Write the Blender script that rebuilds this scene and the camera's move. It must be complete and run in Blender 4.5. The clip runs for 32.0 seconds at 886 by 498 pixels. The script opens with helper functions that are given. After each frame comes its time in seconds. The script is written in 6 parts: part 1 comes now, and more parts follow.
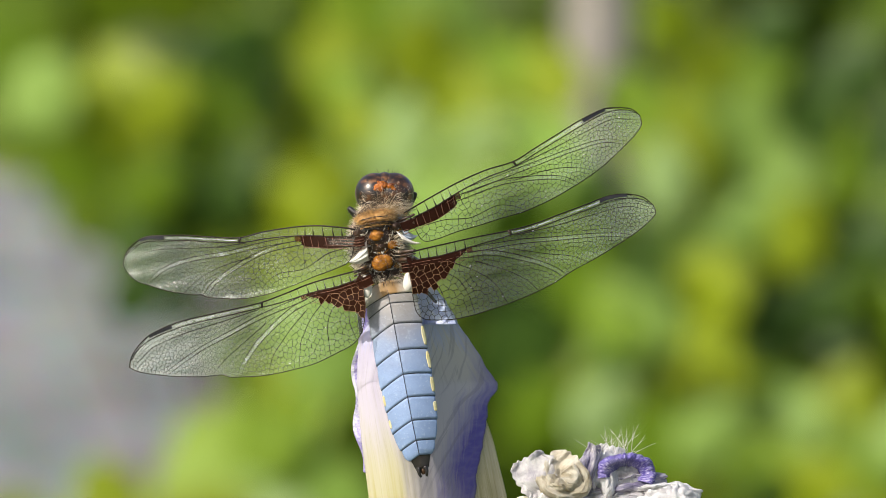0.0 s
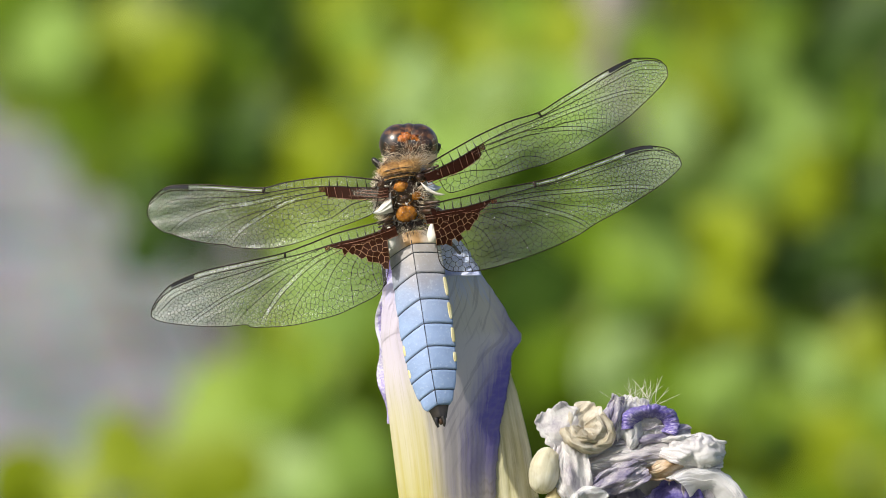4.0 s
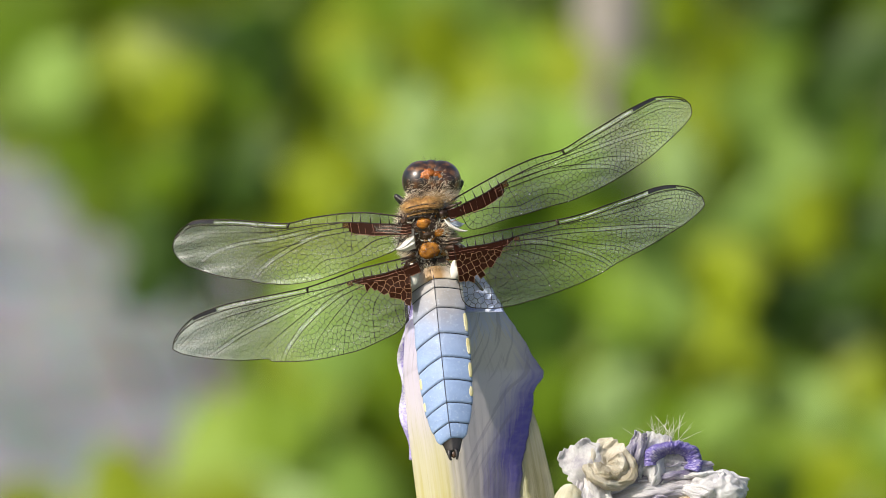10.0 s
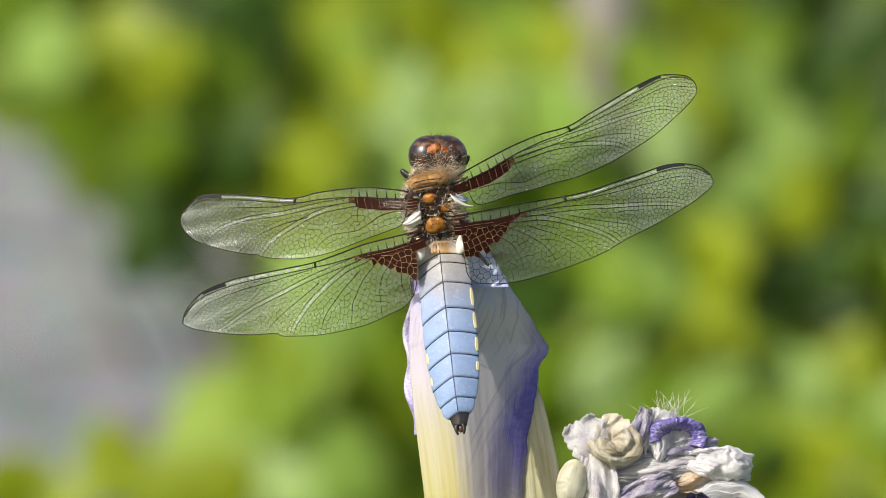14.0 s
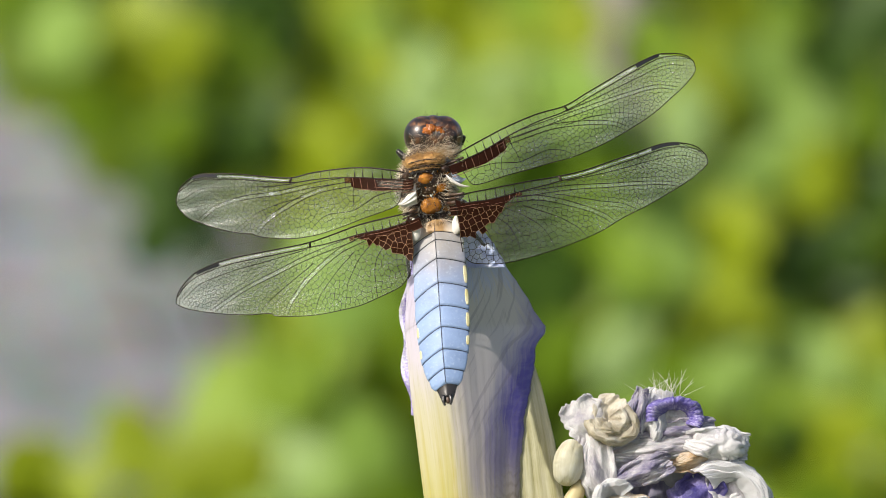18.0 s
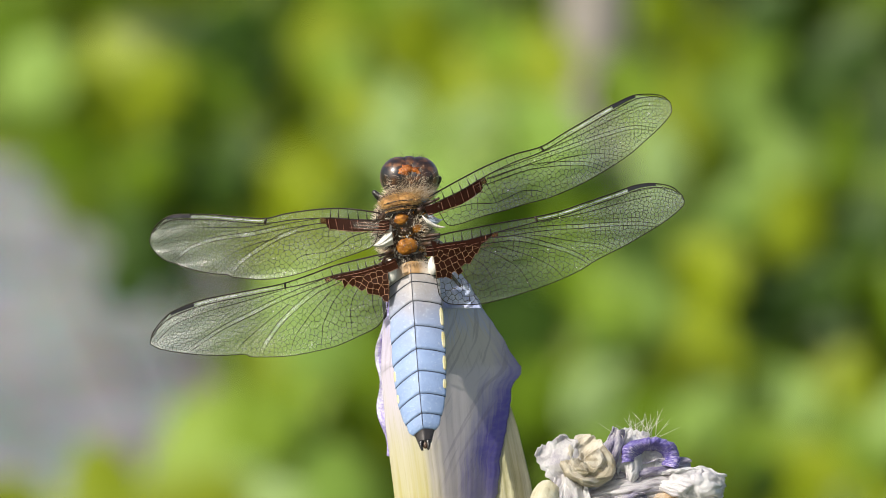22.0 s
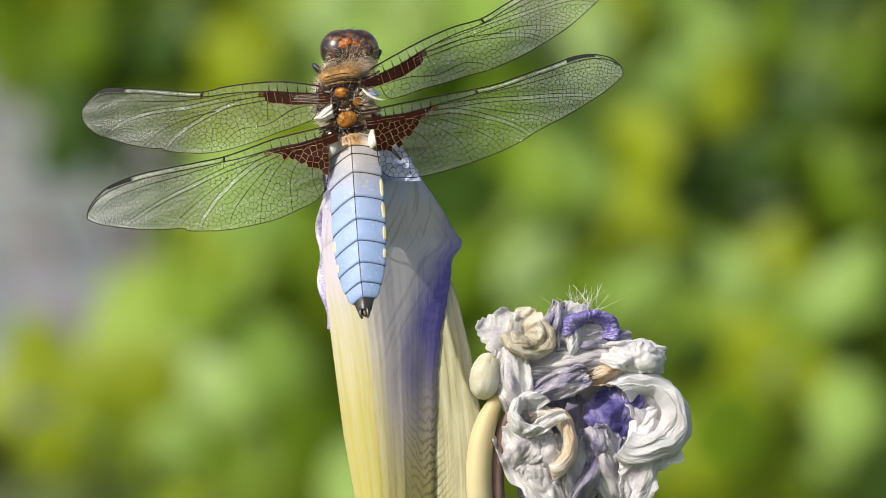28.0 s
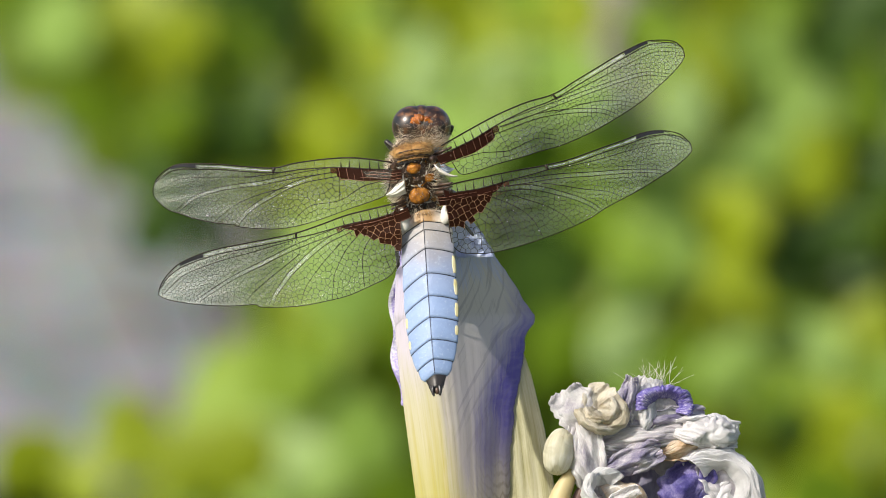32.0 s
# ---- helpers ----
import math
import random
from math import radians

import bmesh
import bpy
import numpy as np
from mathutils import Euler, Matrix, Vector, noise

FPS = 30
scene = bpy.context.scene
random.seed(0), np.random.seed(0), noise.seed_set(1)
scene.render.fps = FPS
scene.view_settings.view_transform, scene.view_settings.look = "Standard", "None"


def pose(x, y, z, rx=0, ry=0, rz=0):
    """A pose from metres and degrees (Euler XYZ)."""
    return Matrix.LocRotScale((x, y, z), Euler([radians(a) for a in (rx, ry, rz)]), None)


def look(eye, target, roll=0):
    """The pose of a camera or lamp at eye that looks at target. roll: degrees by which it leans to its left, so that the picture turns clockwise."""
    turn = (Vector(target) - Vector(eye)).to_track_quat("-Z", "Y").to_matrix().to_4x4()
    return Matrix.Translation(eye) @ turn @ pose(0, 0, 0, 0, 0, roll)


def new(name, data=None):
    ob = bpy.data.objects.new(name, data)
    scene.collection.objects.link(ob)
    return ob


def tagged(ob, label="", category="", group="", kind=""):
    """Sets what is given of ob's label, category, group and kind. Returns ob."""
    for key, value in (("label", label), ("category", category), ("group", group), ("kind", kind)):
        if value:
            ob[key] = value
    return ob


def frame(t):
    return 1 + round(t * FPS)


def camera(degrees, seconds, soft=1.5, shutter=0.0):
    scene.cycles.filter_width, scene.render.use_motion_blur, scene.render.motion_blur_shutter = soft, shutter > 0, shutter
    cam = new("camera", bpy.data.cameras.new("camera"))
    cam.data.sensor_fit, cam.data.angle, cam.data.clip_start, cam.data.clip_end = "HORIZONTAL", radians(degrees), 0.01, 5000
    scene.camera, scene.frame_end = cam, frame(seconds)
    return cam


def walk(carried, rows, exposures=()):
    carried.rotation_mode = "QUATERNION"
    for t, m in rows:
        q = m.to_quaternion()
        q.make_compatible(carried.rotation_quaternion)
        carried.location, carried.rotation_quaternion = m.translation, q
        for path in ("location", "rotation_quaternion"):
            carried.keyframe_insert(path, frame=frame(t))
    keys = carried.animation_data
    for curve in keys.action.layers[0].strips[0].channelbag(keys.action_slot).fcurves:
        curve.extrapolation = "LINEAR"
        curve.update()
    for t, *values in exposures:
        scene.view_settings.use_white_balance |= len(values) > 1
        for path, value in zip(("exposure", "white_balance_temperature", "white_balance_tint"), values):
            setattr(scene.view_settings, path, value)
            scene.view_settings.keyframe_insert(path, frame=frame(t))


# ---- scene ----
# A broad-bodied chaser dragonfly at rest on an iris bud, seen through a long lens before a sunlit garden.
MM = 0.001
DIST, DOWN, HEIGHT = 0.849, 10.0, 0.75
cam = camera(8.0, 32.0, soft=0.7)
cam.data.dof.use_dof = True
cam.data.dof.focus_distance = 0.842
cam.data.dof.aperture_fstop = 27.0

# seconds, sideways metres, yaw, pitch, lean
PATH = [
    (0, 0.0000, -0.432, -9.604, -0.39),
    (0.5, -0.0008, -0.425, -9.629, -0.24),
    (1, -0.0016, -0.467, -9.847, -0.34),
    (1.5, -0.0015, -0.362, -9.967, -0.30),
    (2, -0.0014, -0.375, -9.911, -0.31),
    (2.5, -0.0013, -0.489, -9.824, -0.41),
    (3, -0.0013, -0.346, -9.759, -0.32),
    (3.5, -0.0016, -0.331, -9.970, -0.30),
    (5.5, -0.0029, -0.455, -10.127, -0.70),
    (6, -0.0029, -0.290, -10.197, -0.41),
    (6.5, -0.0029, -0.412, -9.958, -0.44),
    (7, -0.0029, -0.483, -9.850, -0.45),
    (7.5, -0.0030, -0.495, -9.902, -0.32),
    (8, -0.0031, -0.504, -9.998, -0.41),
    (8.5, -0.0041, -0.527, -9.986, -0.39),
    (9, -0.0050, -0.342, -9.991, -0.25),
    (9.5, -0.0057, -0.280, -9.924, -0.15),
    (10, -0.0063, -0.437, -9.712, -0.32),
    (10.5, -0.0066, -0.576, -9.704, 0.15),
    (11, -0.0069, -0.723, -9.771, -0.20),
    (11.5, -0.0075, -0.732, -9.911, -0.08),
    (12, -0.0081, -0.779, -9.988, 0.12),
    (12.5, -0.0088, -0.924, -9.955, 0.07),
    (13, -0.0094, -0.957, -9.893, 0.14),
    (13.5, -0.0091, -0.950, -9.810, 0.09),
    (14, -0.0088, -0.554, -9.938, -0.03),
    (14.5, -0.0076, -0.484, -10.246, -0.20),
    (15, -0.0063, -0.516, -10.332, -0.25),
    (15.5, -0.0061, -0.408, -10.293, -0.30),
    (17.5, -0.0052, -0.393, -10.234, -0.45),
    (18, -0.0050, -0.328, -10.116, -0.27),
    (18.5, -0.0048, -0.345, -9.969, -0.22),
    (19, -0.0045, -0.402, -10.014, -0.46),
    (19.5, -0.0039, -0.496, -10.043, -0.36),
    (20, -0.0034, -0.504, -10.033, -0.69),
    (20.5, -0.0041, -0.318, -9.971, -0.52),
    (21, -0.0048, -0.162, -9.815, -0.40),
    (21.5, -0.0051, -0.189, -9.735, -0.38),
    (22, -0.0055, -0.585, -9.748, -0.22),
    (22.5, -0.0059, -0.702, -9.735, -0.46),
    (23, -0.0063, -0.706, -9.913, -0.33),
    (23.5, -0.0061, -0.616, -9.812, -0.21),
    (24, -0.0059, -0.594, -9.651, -0.22),
    (24.5, -0.0063, -0.795, -9.754, -0.41),
    (26.5, -0.0079, -1.021, -10.185, -0.40),
    (27, -0.0069, -0.798, -9.990, -0.70),
    (27.5, -0.0068, -0.992, -10.480, -0.33),
    (28, -0.0067, -1.212, -10.898, -0.21),
    (28.5, -0.0062, -1.502, -11.060, -0.12),
    (29, -0.0058, -1.153, -10.600, 0.01),
    (29.5, -0.0053, -0.602, -9.837, -0.32),
    (30, -0.0048, -0.472, -9.721, -0.67),
    (30.5, -0.0044, -0.339, -9.809, -0.43),
    (31, -0.0040, -0.450, -9.950, -0.68),
    (31.5, -0.0036, -0.383, -10.098, -0.85),
    (32, -0.0031, -0.299, -10.208, -0.64),
]

EYE_Y, EYE_Z = -DIST * math.cos(radians(DOWN)), HEIGHT + DIST * math.sin(radians(DOWN))


def view(x, yaw, pitch, lean):
    return pose(x, EYE_Y, EYE_Z, 90 + pitch, 0, yaw) @ pose(0, 0, 0, 0, 0, lean)


walk(cam, [(t, view(x, yaw, pitch, lean)) for t, x, yaw, pitch, lean in PATH])

# the subject's frame: x across, y away, z up, tipped with the line of sight
STAGE = Matrix.Translation((0, 0, HEIGHT)) @ pose(0, 0, 0, -DOWN, 0, 0)

# ---- light ----
SUN_DIR = Vector((-0.60, -0.43, 0.68)).normalized()
world = bpy.data.worlds.new("sky")
scene.world = world
world.use_nodes = True
sky = world.node_tree.nodes.new("ShaderNodeTexSky")
sky.sky_type, sky.sun_disc = "NISHITA", False
sky.dust_density, sky.ozone_density = 4.0, 0.6
sky.sun_elevation = math.asin(SUN_DIR.z)
sky.sun_rotation = math.atan2(SUN_DIR.x, SUN_DIR.y)
backdrop = world.node_tree.nodes["Background"]
backdrop.inputs["Strength"].default_value = 0.15
world.node_tree.links.new(sky.outputs[0], backdrop.inputs["Color"])
sun_data = bpy.data.lights.new("sun", "SUN")
sun_data.energy, sun_data.angle, sun_data.color = 4.6, radians(0.53), (1.0, 0.95, 0.87)
sun = new("sun", sun_data)
sun.matrix_world = look(SUN_DIR * 30, (0, 0, 0))
scene.view_settings.exposure = 0.02

# ---- materials ----


class Shade:
    """A small builder for one node material."""

    def __init__(self, name):
        self.mat = bpy.data.materials.new(name)
        self.mat.use_nodes = True
        self.tree = self.mat.node_tree
        self.bsdf = self.tree.nodes["Principled BSDF"]
        self.out = self.tree.nodes["Material Output"]

    def node(self, kind, **values):
        n = self.tree.nodes.new(kind)
        for key, value in values.items():
            n.inputs[key.replace("_", " ")].default_value = value
        return n

    def link(self, a, b):
        self.tree.links.new(a, b)

    def place(self, scale=(1, 1, 1), kind="Object"):
        co = self.tree.nodes.new("ShaderNodeTexCoord")
        m = self.tree.nodes.new("ShaderNodeMapping")
        m.inputs["Scale"].default_value = scale
        self.link(co.outputs[kind], m.inputs["Vector"])
        return m.outputs["Vector"]

    def noise(self, scale, detail=4.0, where=None, rough=0.55):
        n = self.node("ShaderNodeTexNoise", Scale=scale, Detail=detail, Roughness=rough)
        self.link(where if where is not None else self.place(), n.inputs["Vector"])
        return n.outputs["Fac"]

    def ramp(self, fac, *stops):
        r = self.tree.nodes.new("ShaderNodeValToRGB")
        while len(r.color_ramp.elements) < len(stops):
            r.color_ramp.elements.new(0.5)
        for el, (at, col) in zip(r.color_ramp.elements, stops):
            el.position = at
            el.color = (*col, 1) if len(col) == 3 else col
        self.link(fac, r.inputs["Fac"])
        return r.outputs["Color"]

    def mix(self, fac, a, b, blend="MIX"):
        m = self.tree.nodes.new("ShaderNodeMix")
        m.data_type, m.blend_type = "RGBA", blend
        for sock, val in ((m.inputs[0], fac), (m.inputs[6], a), (m.inputs[7], b)):
            if isinstance(val, (int, float)):
                sock.default_value = val
            elif isinstance(val, tuple):
                sock.default_value = (*val, 1)
            else:
                self.link(val, sock)
        return m.outputs[2]

    def math(self, op, a, b=0.0):
        m = self.tree.nodes.new("ShaderNodeMath")
        m.operation = op
        for sock, val in zip(m.inputs, (a, b)):
            if isinstance(val, (int, float)):
                sock.default_value = val
            else:
                self.link(val, sock)
        return m.outputs[0]

    def colour(self, c):
        if isinstance(c, tuple):
            self.bsdf.inputs["Base Color"].default_value = (*c, 1)
        else:
            self.link(c, self.bsdf.inputs["Base Color"])
        return self

    def set(self, **values):
        for key, value in values.items():
            self.bsdf.inputs[key.replace("_", " ")].default_value = value
        return self

    def bump(self, height, strength, distance):
        b = self.node("ShaderNodeBump", Strength=strength, Distance=distance)
        self.link(height, b.inputs["Height"])
        self.link(b.outputs["Normal"], self.bsdf.inputs["Normal"])
        return self

    def translucent(self, share, c):
        """Mixes in light that comes through the sheet."""
        t = self.tree.nodes.new("ShaderNodeBsdfTranslucent")
        if isinstance(c, tuple):
            t.inputs["Color"].default_value = (*c, 1)
        else:
            self.link(c, t.inputs["Color"])
        m = self.node("ShaderNodeMixShader", Fac=share)
        self.link(self.bsdf.outputs[0], m.inputs[1])
        self.link(t.outputs[0], m.inputs[2])
        self.link(m.outputs[0], self.out.inputs["Surface"])
        return self


def plain(name, dark, light, scale, rough=0.6, bump=0.0, dist=0.0001, **more):
    s = Shade(name)
    n = s.noise(scale)
    s.colour(s.ramp(n, (0.3, dark), (0.7, light))).set(Roughness=rough, **more)
    if bump:
        s.bump(s.noise(scale * 3), bump, dist)
    return s.mat


def wing_film():
    s = Shade("wing_membrane")
    clear = s.tree.nodes.new("ShaderNodeBsdfTransparent")
    clear.inputs["Color"].default_value = (0.96, 0.98, 0.95, 1)
    n = s.noise(260, 3)
    share = s.ramp(n, (0.3, (0.035, 0.035, 0.035)), (0.72, (0.10, 0.10, 0.10)))
    s.colour((0.82, 0.92, 0.82)).set(Roughness=0.25, Specular_IOR_Level=0.75)
    sep = s.tree.nodes.new("ShaderNodeSeparateXYZ")
    s.link(s.place(), sep.inputs[0])
    fan = s.math("ADD", s.math("MULTIPLY", sep.outputs[1], 3000.0), s.math("MULTIPLY", sep.outputs[0], 260.0))
    pleat = s.math("ADD", s.math("SINE", s.math("ADD", fan, s.math("MULTIPLY", s.noise(120, 2), 9.0))), s.math("MULTIPLY", s.noise(700, 3), 0.8))
    s.bump(s.math("ADD", pleat, s.math("MULTIPLY", s.noise(1900, 2), 0.5)), 0.32, 0.00022)
    # film whitens outwards: the sky's sheen on the tips, painted in
    tip = s.math("MULTIPLY", s.ramp(s.math("MULTIPLY", sep.outputs[0], 28.0), (0.45, (0, 0, 0)), (1.0, (1, 1, 1))), 0.13)
    m = s.tree.nodes.new("ShaderNodeMixShader")
    s.link(s.math("ADD", share, tip), m.inputs[0])
    s.link(clear.outputs[0], m.inputs[1])
    s.link(s.bsdf.outputs[0], m.inputs[2])
    s.link(m.outputs[0], s.out.inputs["Surface"])
    return s.mat


def wing_tint(name, c, share, rough=0.3, gloss=0.5, least=None):
    """Thin tinted membrane; with least given, its density is patchy between least and share."""
    s = Shade(name)
    clear = s.tree.nodes.new("ShaderNodeBsdfTransparent")
    s.colour(c).set(Roughness=rough, Specular_IOR_Level=gloss)
    m = s.node("ShaderNodeMixShader", Fac=share)
    if least is not None:
        n = s.math("ADD", s.math("MULTIPLY", s.noise(300, 3), 0.6), s.math("MULTIPLY", s.noise(1700, 2), 0.4))
        s.link(s.ramp(n, (0.40, (least, least, least)), (0.66, (share, share, share))), m.inputs[0])
    s.link(clear.outputs[0], m.inputs[1])
    s.link(s.bsdf.outputs[0], m.inputs[2])
    s.link(m.outputs[0], s.out.inputs["Surface"])
    return s.mat


def front_petal_mat():
    """Iris petal: cream and yellow on one flank, grey-lavender on the other, deep violet along the free margin, feathered veins towards the claw. UV: u across, v up."""
    s = Shade("iris_petal")
    uv = s.place(kind="UV")
    sep = s.tree.nodes.new("ShaderNodeSeparateXYZ")
    s.link(uv, sep.inputs[0])
    u, v = sep.outputs[0], sep.outputs[1]
    streak = s.noise(4, 2, s.place((4, 0.35, 1), "UV"))
    fine = s.noise(6, 3, s.place((11, 1.4, 1), "UV"))
    wob = s.noise(6, 4, s.place((1.5, 1.0, 1), "UV"))
    push = s.math("ADD", s.math("MULTIPLY", s.math("SUBTRACT", wob, 0.5), 0.22), s.math("MULTIPLY", s.math("SUBTRACT", fine, 0.5), 0.16))
    uu, vv = s.math("ADD", u, push), s.math("ADD", v, s.math("MULTIPLY", push, 0.7))
    # the lit flank
    pale = s.ramp(vv, (0.0, (0.40, 0.37, 0.09)), (0.40, (0.46, 0.43, 0.17)), (0.60, (0.56, 0.53, 0.38)), (0.72, (0.62, 0.58, 0.64)), (0.9, (0.64, 0.58, 0.76)))
    gold = s.math("MULTIPLY", s.ramp(streak, (0.45, (0, 0, 0)), (0.62, (1, 1, 1))), s.ramp(vv, (0.45, (1, 1, 1)), (0.66, (0, 0, 0))))
    pale = s.mix(s.math("MULTIPLY", gold, 0.5), pale, (0.44, 0.36, 0.03))
    # the lavender flank
    grey = s.ramp(vv, (0.0, (0.50, 0.45, 0.13)), (0.26, (0.54, 0.48, 0.22)), (0.42, (0.60, 0.54, 0.46)), (0.6, (0.66, 0.60, 0.60)), (0.8, (0.70, 0.65, 0.63)), (1.0, (0.74, 0.70, 0.70)))
    c = s.mix(s.ramp(uu, (0.30, (0, 0, 0)), (0.52, (1, 1, 1))), pale, grey)
    # violet along the free margin, broader towards the claw
    inner = s.ramp(v, *[(at, (k, k, k)) for at, k in ((0.48, 0.54), (0.58, 0.60), (0.66, 0.69), (0.76, 0.80), (0.84, 0.90), (0.93, 0.97))])
    edge = s.math("MULTIPLY", s.math("SUBTRACT", uu, inner), 4.2)
    edge = s.ramp(edge, (0.0, (0, 0, 0)), (0.9, (1, 1, 1)))
    band = s.ramp(vv, (0.43, (0, 0, 0)), (0.58, (1, 1, 1)))
    barb = s.ramp(s.noise(6, 3, s.place((2.2, 12.0, 1), "UV")), (0.30, (0.86, 0.86, 0.86)), (0.56, (1, 1, 1)))
    c = s.mix(s.math("MULTIPLY", s.math("MULTIPLY", s.math("MULTIPLY", edge, band), barb), 0.92), c, (0.105, 0.08, 0.42))
    haze = s.math("MULTIPLY", s.ramp(uu, (0.45, (0, 0, 0)), (0.75, (1, 1, 1))), s.ramp(vv, (0.34, (0, 0, 0)), (0.48, (1, 1, 1)), (0.64, (0, 0, 0))))
    c = s.mix(s.math("MULTIPLY", haze, 0.5), c, (0.30, 0.26, 0.46))
    # bluish tip
    c = s.mix(s.math("MULTIPLY", s.ramp(vv, (0.86, (0, 0, 0)), (0.94, (1, 1, 1))), 0.9), c, (0.52, 0.58, 0.90))
    # slanting veins on the lavender flank
    q = s.math("SUBTRACT", s.math("MULTIPLY", u, 0.5), v)
    slant_at = s.tree.nodes.new("ShaderNodeCombineXYZ")
    s.link(s.math("MULTIPLY", q, 34.0), slant_at.inputs[0])
    s.link(s.math("MULTIPLY", v, 3.0), slant_at.inputs[1])
    rib_lines = s.noise(1.6, 2, slant_at.outputs[0])
    on_flank = s.math("MULTIPLY", s.ramp(u, (0.40, (0, 0, 0)), (0.50, (1, 1, 1))), s.ramp(v, (0.45, (0, 0, 0)), (0.6, (1, 1, 1))))
    c = s.mix(s.math("MULTIPLY", s.math("MULTIPLY", s.ramp(rib_lines, (0.40, (1, 1, 1)), (0.45, (0, 0, 0))), on_flank), 0.32), c, (0.26, 0.22, 0.28))
    # thin dark veins
    c = s.mix(s.math("MULTIPLY", s.ramp(fine, (0.36, (1, 1, 1)), (0.42, (0, 0, 0))), 0.14), c, (0.30, 0.27, 0.24))
    # feathered stripes over the claw
    off = s.math("SUBTRACT", u, 0.90)
    skew = s.math("MULTIPLY", s.math("MULTIPLY", off, off), -0.9)
    rag = s.noise(5, 2, s.place((2.0, 2.0, 1), "UV"))
    line = s.math("ADD", s.math("ADD", v, skew), s.math("MULTIPLY", s.math("SUBTRACT", rag, 0.5), 0.035))
    wave = s.math("SINE", s.math("ADD", s.math("MULTIPLY", line, 300.0), s.math("MULTIPLY", rag, 7.0)))
    stripe = s.math("MULTIPLY", s.ramp(wave, (0.0, (0, 0, 0)), (1.0, (1, 1, 1))), s.ramp(s.noise(5, 3, s.place((4, 2.5, 1), "UV")), (0.28, (0, 0, 0)), (0.45, (1, 1, 1))))
    zone_u = s.ramp(uu, (0.52, (0, 0, 0)), (0.92, (0.8, 0.8, 0.8)), (1.0, (1, 1, 1)))
    zone_v = s.ramp(vv, (0.0, (1, 1, 1)), (0.34, (0.85, 0.85, 0.85)), (0.50, (0, 0, 0)))
    c = s.mix(s.math("MULTIPLY", s.math("MULTIPLY", stripe, zone_u), zone_v), c, (0.20, 0.14, 0.08))
    s.colour(c).set(Roughness=0.5, Specular_IOR_Level=0.3)
    s.bump(s.math("ADD", streak, s.math("MULTIPLY", fine, 0.35)), 0.09, 0.0002)
    return s.translucent(0.18, c).mat


def sheet_mat(name, stops, streak_scale, share=0.2, rough=0.55, along=(16, 1.5, 1), wrinkle=0.35, milky=0.0, lined=0.3):
    """Papery petal: blotched colour, long ridges and a net of finer wrinkles."""
    s = Shade(name)
    streak = s.noise(streak_scale, 4, s.place(along, "UV"))
    cross = s.noise(streak_scale, 3, s.place((along[0] * 0.35, along[1] * 1.6, 1), "UV"))
    uv = s.place(kind="UV")
    patch = s.noise(2.6, 3, uv, 0.5)
    c = s.ramp(s.math("ADD", s.math("MULTIPLY", patch, 1 - lined), s.math("MULTIPLY", streak, lined)), *stops)
    c = s.mix(0.10, c, s.ramp(streak, (0.3, (0.40, 0.38, 0.38)), (0.62, (0.66, 0.64, 0.62))), "OVERLAY")
    s.colour(c).set(Roughness=rough, Specular_IOR_Level=0.35)
    if milky:
        s.set(Subsurface_Weight=milky, Subsurface_Radius=(1.0, 0.9, 0.85), Subsurface_Scale=0.0026)
    s.bump(s.math("ADD", streak, s.math("MULTIPLY", cross, 0.6)), wrinkle, 0.0004)
    return s.translucent(share, c).mat


def sepal_mat():
    """Pale yellow outer petal with fine brown lines and a feathered rachis along its inner side. UV: u across, v up."""
    s = Shade("iris_sepal_pale_yellow")
    sep = s.tree.nodes.new("ShaderNodeSeparateXYZ")
    s.link(s.place(kind="UV"), sep.inputs[0])
    u, v = sep.outputs[0], sep.outputs[1]
    streak = s.noise(5, 4, s.place((9, 0.8, 1), "UV"))
    wide = s.noise(3, 3, s.place((3, 1.5, 1), "UV"))
    c = s.ramp(s.math("ADD", s.math("MULTIPLY", wide, 0.6), s.math("MULTIPLY", streak, 0.4)), (0.34, (0.44, 0.41, 0.20)), (0.52, (0.58, 0.55, 0.34)), (0.7, (0.70, 0.68, 0.50)))
    c = s.mix(s.math("MULTIPLY", s.ramp(s.noise(5, 2, s.place((22, 0.7, 1), "UV")), (0.36, (1, 1, 1)), (0.43, (0, 0, 0))), 0.45), c, (0.24, 0.20, 0.08))
    rag = s.noise(4, 2, s.place((3.0, 3.0, 1), "UV"))
    line = s.math("ADD", s.math("SUBTRACT", v, s.math("MULTIPLY", s.math("POWER", u, 2.0), 0.35)), s.math("MULTIPLY", rag, 0.03))
    wave = s.ramp(s.math("SINE", s.math("MULTIPLY", line, 230.0)), (0.1, (0, 0, 0)), (1.0, (1, 1, 1)))
    zone = s.math("MULTIPLY", s.ramp(u, (0.34, (1, 1, 1)), (0.62, (0, 0, 0))), s.ramp(v, (0.30, (1, 1, 1)), (0.62, (0, 0, 0))))
    c = s.mix(s.math("MULTIPLY", s.math("MULTIPLY", wave, zone), 0.85), c, (0.18, 0.12, 0.06))
    s.colour(c).set(Roughness=0.5, Specular_IOR_Level=0.3)
    s.bump(streak, 0.12, 0.0002)
    return s.translucent(0.2, c).mat


